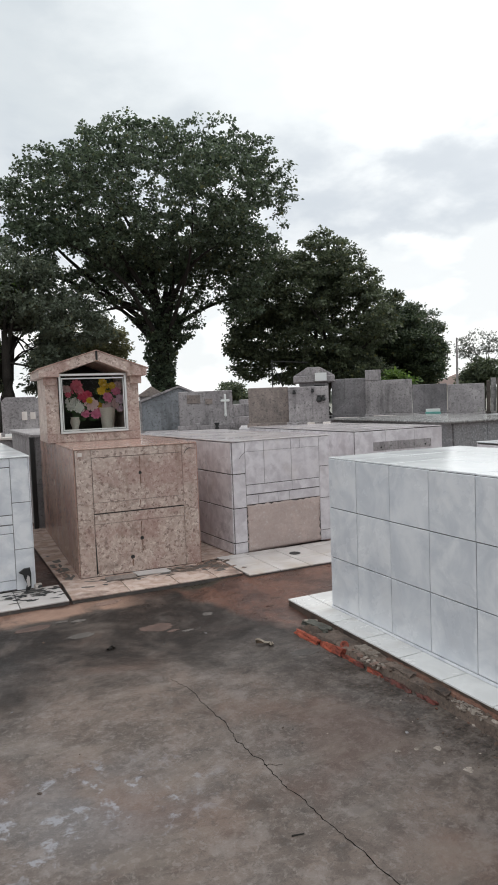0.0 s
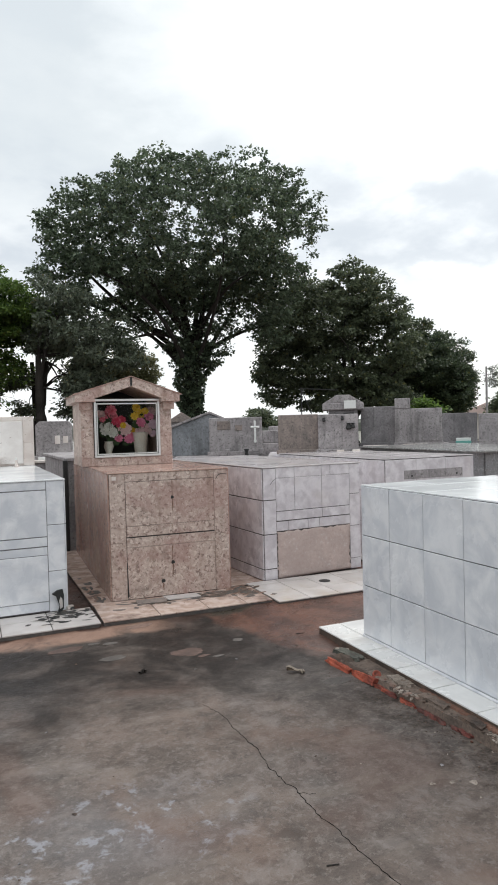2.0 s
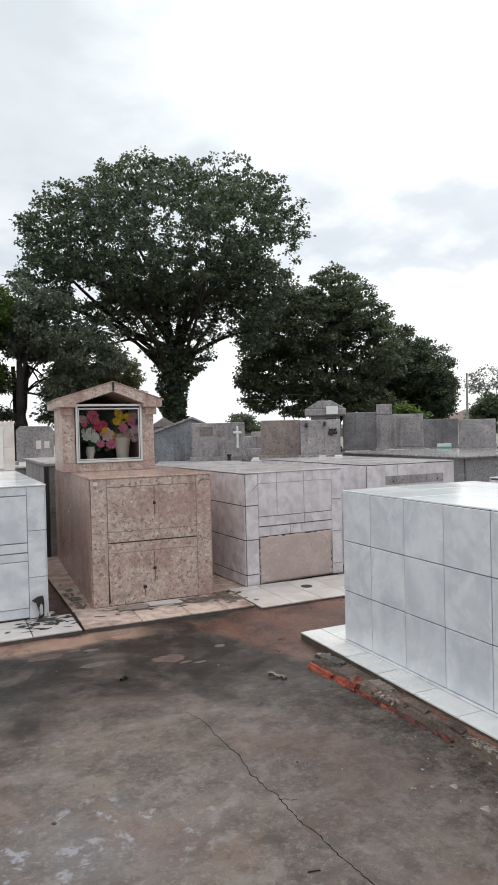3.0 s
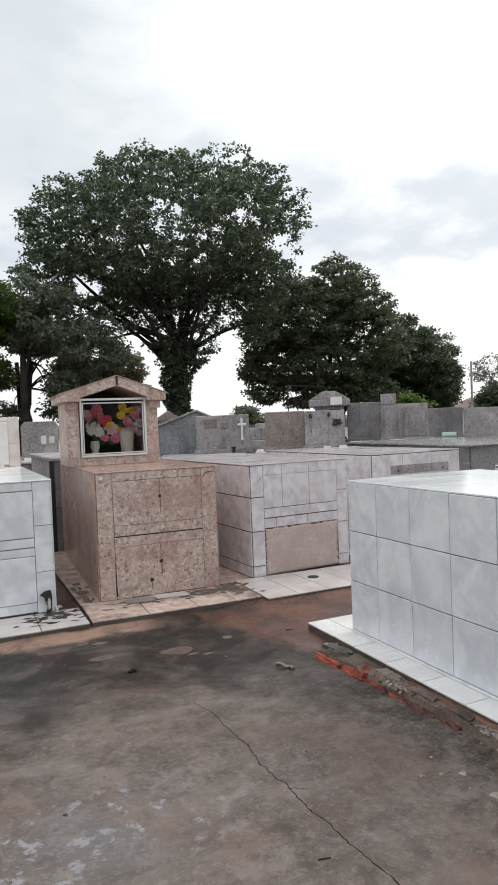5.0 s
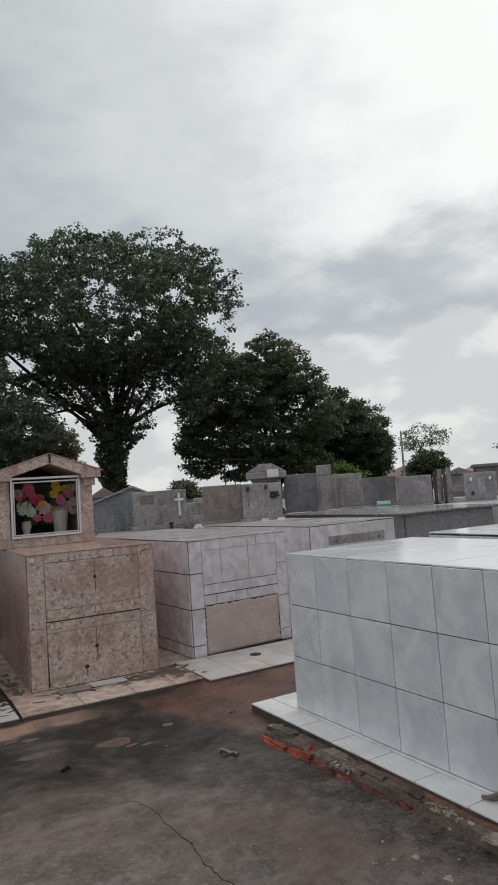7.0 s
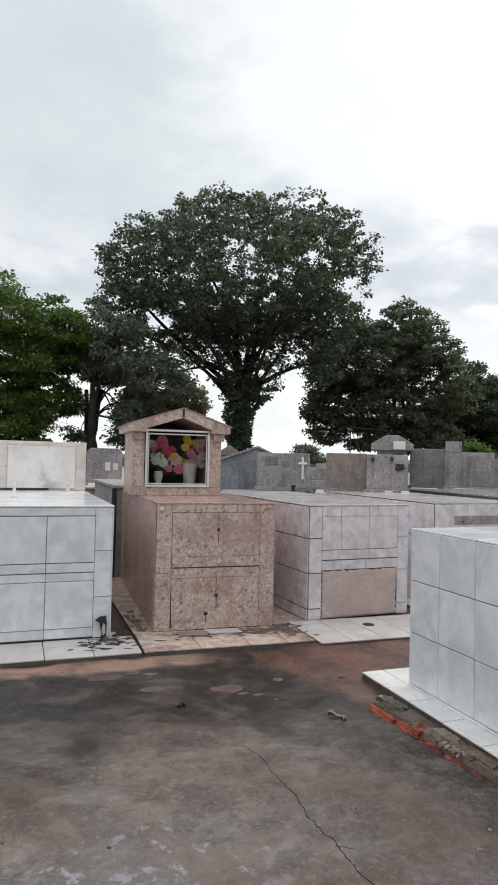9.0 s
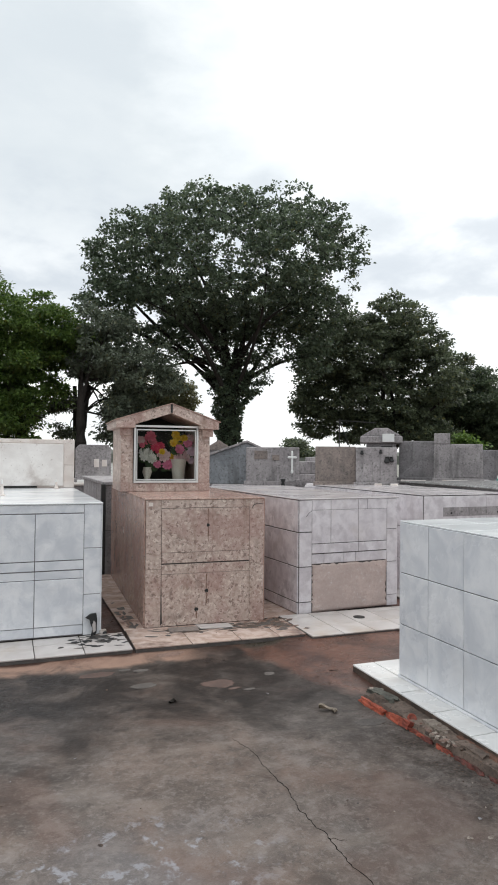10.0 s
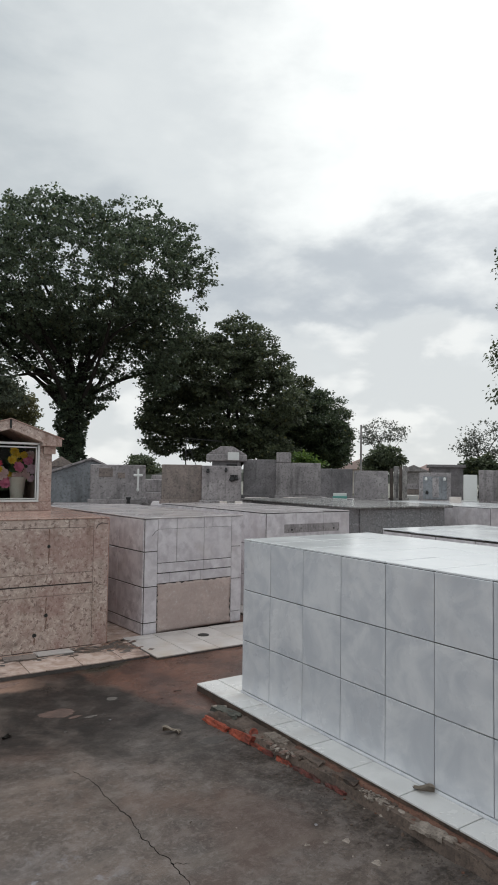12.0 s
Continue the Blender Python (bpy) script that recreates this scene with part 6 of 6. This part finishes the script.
b = spot(18.9, 30)
tree("broad_tree", "large broad-crowned tree with ivy-clad trunk and open foliage", b, 0.42, (0.1, 0.3, 5.6),
     [(18.3, 15.1, 10.6, 7.3, 5.5), (18.3, 15.1, 10.9, 7.5, 5.5), (11.4, 16.0, 5.6, 4.9, 3.5), (24.8, 16.6, 5.2, 5.6, 3.5), (29.0, 17.4, 1.9, 1.9, 2.0), (8.0, 16.4, 1.8, 2.6, 2.0), (9.0, 18.6, 1.5, 1.2, 1.2), (16.4, 20.9, 4.4, 1.9, 2.5), (23.0, 21.1, 3.6, 1.4, 2.5),
      (27.2, 20.0, 1.7, 1.3, 1.5), (8.4, 13.0, 3.4, 2.4, 2.5), (26.6, 12.6, 3.0, 2.6, 2.0), (25.4, 9.6, 2.2, 2.4, 1.5), (17.0, 12.6, 8.6, 3.4, 3.5), (10.8, 12.4, 4.4, 2.9, 2.5), (24.4, 12.4, 4.4, 3.4, 2.5), (9.8, 9.6, 3.2, 1.8, 1.5), (13.6, 10.4, 2.6, 1.8, 1.5), (25.8, 8.0, 1.6, 2.2, 1.2), (19.6, 9.4, 3.4, 2.4, 1.4), (18.6, 11.4, 5.0, 2.6, 1.5), (20.8, 7.0, 1.4, 1.9, 0.8), (17.4, 7.8, 1.6, 1.6, 0.8), (24.4, 9.4, 1.6, 2.4, 1.0), (26.2, 10.4, 1.7, 2.4, 1.2), (19.9, 6.4, 1.1, 1.9, 0.8), (18.0, 5.6, 1.0, 1.4, 0.7), (20.9, 5.6, 0.8, 1.0, 0.6), (15.8, 10.4, 2.2, 1.4, 1.2), (13.2, 9.4, 2.6, 1.7, 1.4), (16.8, 9.4, 1.8, 1.3, 1.0), (11.4, 7.8, 2.2, 1.5, 1.2), (21.6, 8.8, 1.6, 1.8, 1.0), (23.4, 10.6, 1.8, 2.0, 1.2), (20.7, 6.4, 1.2, 1.7, 0.8), (13.8, 8.6, 1.2, 0.9, 0.8)],
     30, 98000, 0.145, 0.25, 2200, LEAF_DEEP, 7, limbs=22, ivy=9000, hollow=0.5, flat=0.5, twig=0.022, spread=1.15, space=0.36,
     gaps=[(10.8, 12.2, 1.0), (12.1, 11.9, 0.7), (15.5, 8.0, 0.75), (21.9, 4.4, 1.5), (23.1, 8.3, 0.5), (24.8, 18.0, 0.6), (27.7, 15.6, 0.7), (28.6, 14.6, 0.8), (21.4, 14.6, 0.45), (17.7, 18.5, 0.4), (14.2, 17.0, 0.4), (20.6, 19.4, 0.4), (13.2, 13.6, 0.5), (16.2, 15.4, 0.4), (22.8, 16.6, 0.45), (19.4, 17.2, 0.4), (11.0, 18.4, 0.4), (26.2, 17.4, 0.4), (9.6, 15.4, 0.4)])
b = spot(33.0, 35)
tree("round_tree", "dense dark green tree with a rounded crown", b, 0.4, (0, 0, 2.6),
     [(30.0, 8.4, 4.6, 3.9, 4.0), (32.8, 11.0, 2.5, 2.9, 3.0), (34.8, 9.6, 2.6, 3.0, 3.0), (36.6, 6.4, 2.2, 3.4, 3.0), (27.2, 8.6, 2.5, 3.1, 2.5), (25.9, 5.0, 1.7, 2.8, 2.0), (31.0, 4.6, 6.0, 3.0, 3.5), (32.5, 2.4, 6.0, 2.0, 2.5), (36.6, 9.0, 1.5, 1.5, 1.5), (38.6, 8.2, 1.0, 0.5, 1.0), (29.6, 11.2, 2.2, 1.3, 2.0), (26.0, 2.6, 1.5, 1.8, 1.5)],
     35, 84000, 0.155, 0.29, 1250, LEAF_DARK, 12, limbs=11, hollow=0.35, flat=0.5, spread=1.15, space=0.34, gaps=[(26.0, 11.4, 0.5), (30.9, 11.6, 0.35), (34.2, 11.6, 0.35), (27.6, 1.4, 0.8), (25.0, 1.8, 0.6), (29.4, 9.8, 0.4), (27.4, 10.2, 0.5), (28.6, 11.2, 0.4), (26.6, 8.8, 0.45), (28.2, 8.4, 0.4), (31.8, 12.2, 0.35), (33.6, 12.6, 0.3), (35.6, 10.6, 0.35), (30.4, 10.6, 0.35), (27.0, 6.8, 0.35), (32.6, 10.2, 0.3), (25.6, 7.4, 0.4)])
b = spot(39.5, 42)
tree("hedge_tree", "low dense dark green rounded tree", b, 0.35, (0, 0, 2.0),
     [(40.0, 4.4, 2.8, 3.2, 4.0), (38.2, 4.9, 2.6, 2.9, 3.5), (40.7, 3.0, 2.2, 2.7, 3.5), (37.2, 3.0, 3.0, 2.4, 3.0), (41.4, 2.0, 1.3, 1.6, 2.5), (39.0, 1.4, 3.2, 1.3, 2.5)],
     42, 110000, 0.145, 0.36, 1500, LEAF_HEDGE, 15, limbs=6, hollow=0.5)
b = spot(1.8, 27)
tree("leafy_tree", "bright green dense leafy tree behind the tombs", b, 0.22, (-0.4, 0, 3.2),
     [(-2.0, 10.9, 4.4, 3.5, 3.5), (1.6, 10.4, 3.4, 3.0, 3.0), (4.4, 10.2, 2.2, 2.0, 2.0), (-6.0, 10.8, 5.0, 4.0, 3.5), (-2.5, 6.5, 5.2, 3.4, 3.0), (0.6, 7.6, 2.6, 2.4, 2.5), (6.0, 9.7, 1.1, 1.1, 1.2), (-2.0, 3.2, 4.2, 2.2, 2.5), (1.0, 4.4, 1.8, 1.8, 1.5), (3.2, 5.4, 1.4, 1.6, 1.0), (3.4, 8.0, 1.8, 1.4, 1.2), (1.4, 1.6, 1.6, 1.2, 1.0), (-5.0, 1.8, 4.5, 1.8, 2.0)],
     27, 95000, 0.13, 0.48, 560, LEAF_FRESH, 21, limbs=9, hollow=0.35, flat=0.42, gaps=[(3.0, 3.9, 0.5), (4.7, 6.5, 0.8), (3.0, 1.8, 0.7)])
b = spot(5.7, 26)
tree("slim_tree", "slim dark-stemmed tree with dull thin foliage", b, 0.19, (0.05, 0, 4.6),
     [(7.5, 8.6, 2.8, 3.0, 2.0), (6.4, 11.2, 1.8, 1.8, 2.0), (9.8, 7.4, 2.4, 3.2, 2.0), (9.4, 4.0, 2.0, 2.2, 1.5), (9.8, 2.0, 2.0, 1.6, 1.2), (11.6, 8.4, 2.6, 1.8, 1.5), (11.4, 5.0, 1.6, 1.6, 1.2), (12.0, 2.4, 1.4, 1.2, 1.0), (13.2, 6.4, 1.6, 1.6, 1.2), (8.6, 11.0, 2.0, 1.6, 1.2)], 26, 19000, 0.13, 0.23, 520, LEAF_DULL_DARK, 26, limbs=7, droop=0.35, gaps=[(6.5, 5.2, 0.7), (7.0, 2.4, 0.7), (4.8, 6.4, 0.7), (8.2, 6.6, 0.55), (10.0, 9.4, 0.55), (11.6, 6.4, 0.55), (9.0, 2.8, 0.5), (7.8, 9.4, 0.5), (12.4, 3.8, 0.45), (10.6, 4.4, 0.5)])
b = spot(6.7, 28)
tree("slim_tree", "slim dark-stemmed tree with dull thin foliage", b, 0.15, (-0.1, 0, 4.6), [(6.9, 7.6, 2.0, 2.0, 1.6), (9.4, 4.4, 1.8, 1.6, 1.6), (8.6, 2.2, 1.2, 1.6, 1.2)], 28, 9000, 0.14, 0.34, 150, LEAF_DULL_DARK, 27, limbs=5, gaps=[(6.5, 5.2, 0.8), (7.0, 2.4, 0.7)])
b = spot(5.1, 30)
tree("slim_tree", "slim dark-stemmed tree behind a leafy tree", b, 0.16, (0.1, 0, 4.8), [(4.4, 9.0, 1.8, 1.8, 1.6), (0.8, 3.6, 1.6, 1.4, 1.6), (4.0, 4.4, 1.0, 1.2, 0.8), (4.2, 2.0, 1.0, 0.8, 0.8)], 30, 16000, 0.13, 0.4, 130, LEAF_DARK, 28, limbs=5, gaps=[(3.0, 1.8, 1.0)])
b = spot(12.4, 45)
tree("olive_shrub_tree", "dull olive leafy tree farther off", b, 0.2, (0, 0, 2.0),
     [(12.8, 5.6, 2.4, 2.0, 2.0), (10.4, 5.0, 2.4, 2.4, 2.0), (14.4, 5.2, 1.4, 1.8, 2.0), (13.2, 3.0, 3.0, 2.0, 2.0)], 45, 34000, 0.17, 0.42, 260, LEAF_DULL, 29, limbs=5, gaps=[(11.6, 6.4, 0.6), (12.4, 3.8, 0.5), (10.6, 4.4, 0.5), (13.8, 5.6, 0.5), (10.0, 6.2, 0.5)])
b = spot(24.4, 55)
tree("far_tree", "small dark tree far behind the tombs", b, 0.2, (0, 0, 1.6), [(24.4, 0.8, 1.1, 0.9, 2.0), (25.4, 0.5, 0.8, 0.6, 2.0)], 55, 6000, 0.2, 0.45, 60, LEAF_DARK, 31, limbs=4)
b = spot(38.7, 30)
tree("bush", "small yellow-green leafy bush between the headstones", b, 0.06, (0, 0, 1.5), [(38.7, 1.4, 0.9, 0.7, 0.5), (39.4, 1.1, 0.6, 0.5, 0.4)], 30, 1500, 0.16, 0.3, 40, LEAF_FRESH, 51, limbs=5, hollow=0.1)
b = spot(45.6, 75)
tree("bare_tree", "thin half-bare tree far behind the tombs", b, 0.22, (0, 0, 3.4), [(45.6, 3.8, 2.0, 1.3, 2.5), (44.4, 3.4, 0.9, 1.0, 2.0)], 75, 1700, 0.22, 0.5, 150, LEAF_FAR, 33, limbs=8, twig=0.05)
b = spot(45.9, 62)
tree("bush", "round dense dark bush far behind the tombs", b, 0.15, (0, 0, 0.8), [(45.9, 1.5, 1.6, 1.4, 1.6), (45.2, 1.0, 1.2, 1.2, 1.5)], 62, 9000, 0.26, 0.5, 90, LEAF_DARK, 35, limbs=4, hollow=0.1)
b = spot(54.0, 60)
tree("bare_tree", "thin half-bare tree far behind the tombs", b, 0.25, (0, 0, 2.6), [(54.5, 3.0, 2.6, 1.9, 3.0), (52.7, 2.4, 1.2, 1.2, 2.0)], 60, 1700, 0.22, 0.5, 170, LEAF_FAR, 38, limbs=8, twig=0.05)
b = spot(53.5, 58)
tree("bush", "low dark bush beneath a thin tree", b, 0.12, (0, 0, 0.7), [(53.6, 0.9, 1.8, 1.0, 1.5)], 58, 6000, 0.26, 0.5, 60, LEAF_DARK, 39, limbs=4, hollow=0.1)
b = spot(65.6, 13)
tree("drooping_tree", "tree with thin drooping leafy twigs at the lane's side", b, 0.2, (-0.5, 0, 3.0),
     [(61.6, 14.0, 3.4, 5.0, 1.2), (65.6, 17.0, 6.0, 5.5, 1.8), (56.9, 18.2, 1.6, 1.9, 0.7), (56.0, 14.8, 0.7, 0.5, 0.3), (56.0, 10.6, 1.2, 1.8, 0.5), (55.5, 8.2, 0.8, 1.4, 0.4)], 13, 26000, 0.062, 0.19, 480, LEAF_DARK, 44, limbs=10, droop=0.8, twig=0.006)

# pole, house, far tree line
c = spot(43.75, 58)
t = thing("utility_pole", "thin grey concrete utility pole far off", "pole", pose(c.x, c.y, 0))
part("shaft", lathe([(0.12, 0), (0.075, 6.2)], 10), GREY, t)
part("cap", lathe([(0.08, 6.2), (0.085, 6.26), (0.02, 6.3)], 10), GREY, t)
c = spot(43.6, 66)
t = thing("house", "low house with a faded terracotta roof, far off", "house", pose(c.x, c.y, 0, 0, 0, -40))
part("wall", block(-2.2, 2.2, 0, 5, 0, 2.4, 0.02), CREAM, t)
part("roof", prism([(-2.6, 2.401), (2.6, 2.401), (0, 3.45)], -0.4, 5.4, 0.02), TERRA, t)
for az, d, w, h, mat in ((48.2, 80, 3.2, 3.2, GREY), (49.3, 85, 2.6, 3.4, CREAM), (50.3, 90, 3.4, 3.1, BROWN)):
    c = spot(az, d)
    t = thing("house", "small pale house on the far edge of town", "house", pose(c.x, c.y, 0, 0, 0, -az), "far houses")
    part("wall", block(-w / 2, w / 2, 0, 5, 0, h - 0.8, 0.02), mat, t)
    part("roof", prism([(-w / 2 - 0.3, h - 0.799), (w / 2 + 0.3, h - 0.799), (0, h)], -0.3, 5.3, 0.02), TERRA if mat is CREAM else GREY, t)


def tree_line():
    """A low ring of far woods round the whole place."""
    verts, faces = [], []
    n = 720
    for i in range(n):
        a = 6.28318 * i / n
        r = 170 + 12 * noise.noise((math.cos(a) * 4, math.sin(a) * 4, 0))
        h = 3.0 + 1.6 * noise.noise((math.cos(a) * 9, math.sin(a) * 9, 3)) + 1.1 * noise.noise((math.cos(a) * 60, math.sin(a) * 60, 5))
        x, y = math.sin(a) * r, math.cos(a) * r
        verts += [(x, y, -0.5), (x * 1.004, y * 1.004, h * 0.7), (x * 1.02, y * 1.02, h), (x * 1.08, y * 1.08, h * 0.6), (x * 1.08, y * 1.08, -0.5)]
    for i in range(n):
        j = (i + 1) % n
        for k in range(4):
            faces.append((i * 5 + k, j * 5 + k, j * 5 + k + 1, i * 5 + k + 1))
    me = bpy.data.meshes.new("far_woods")
    me.from_pydata(verts, [], faces)
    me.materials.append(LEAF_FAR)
    tagged(new("far_woods", me), "low hazy grey-green line of far woods", "woods", kind="stuff")


tree_line()
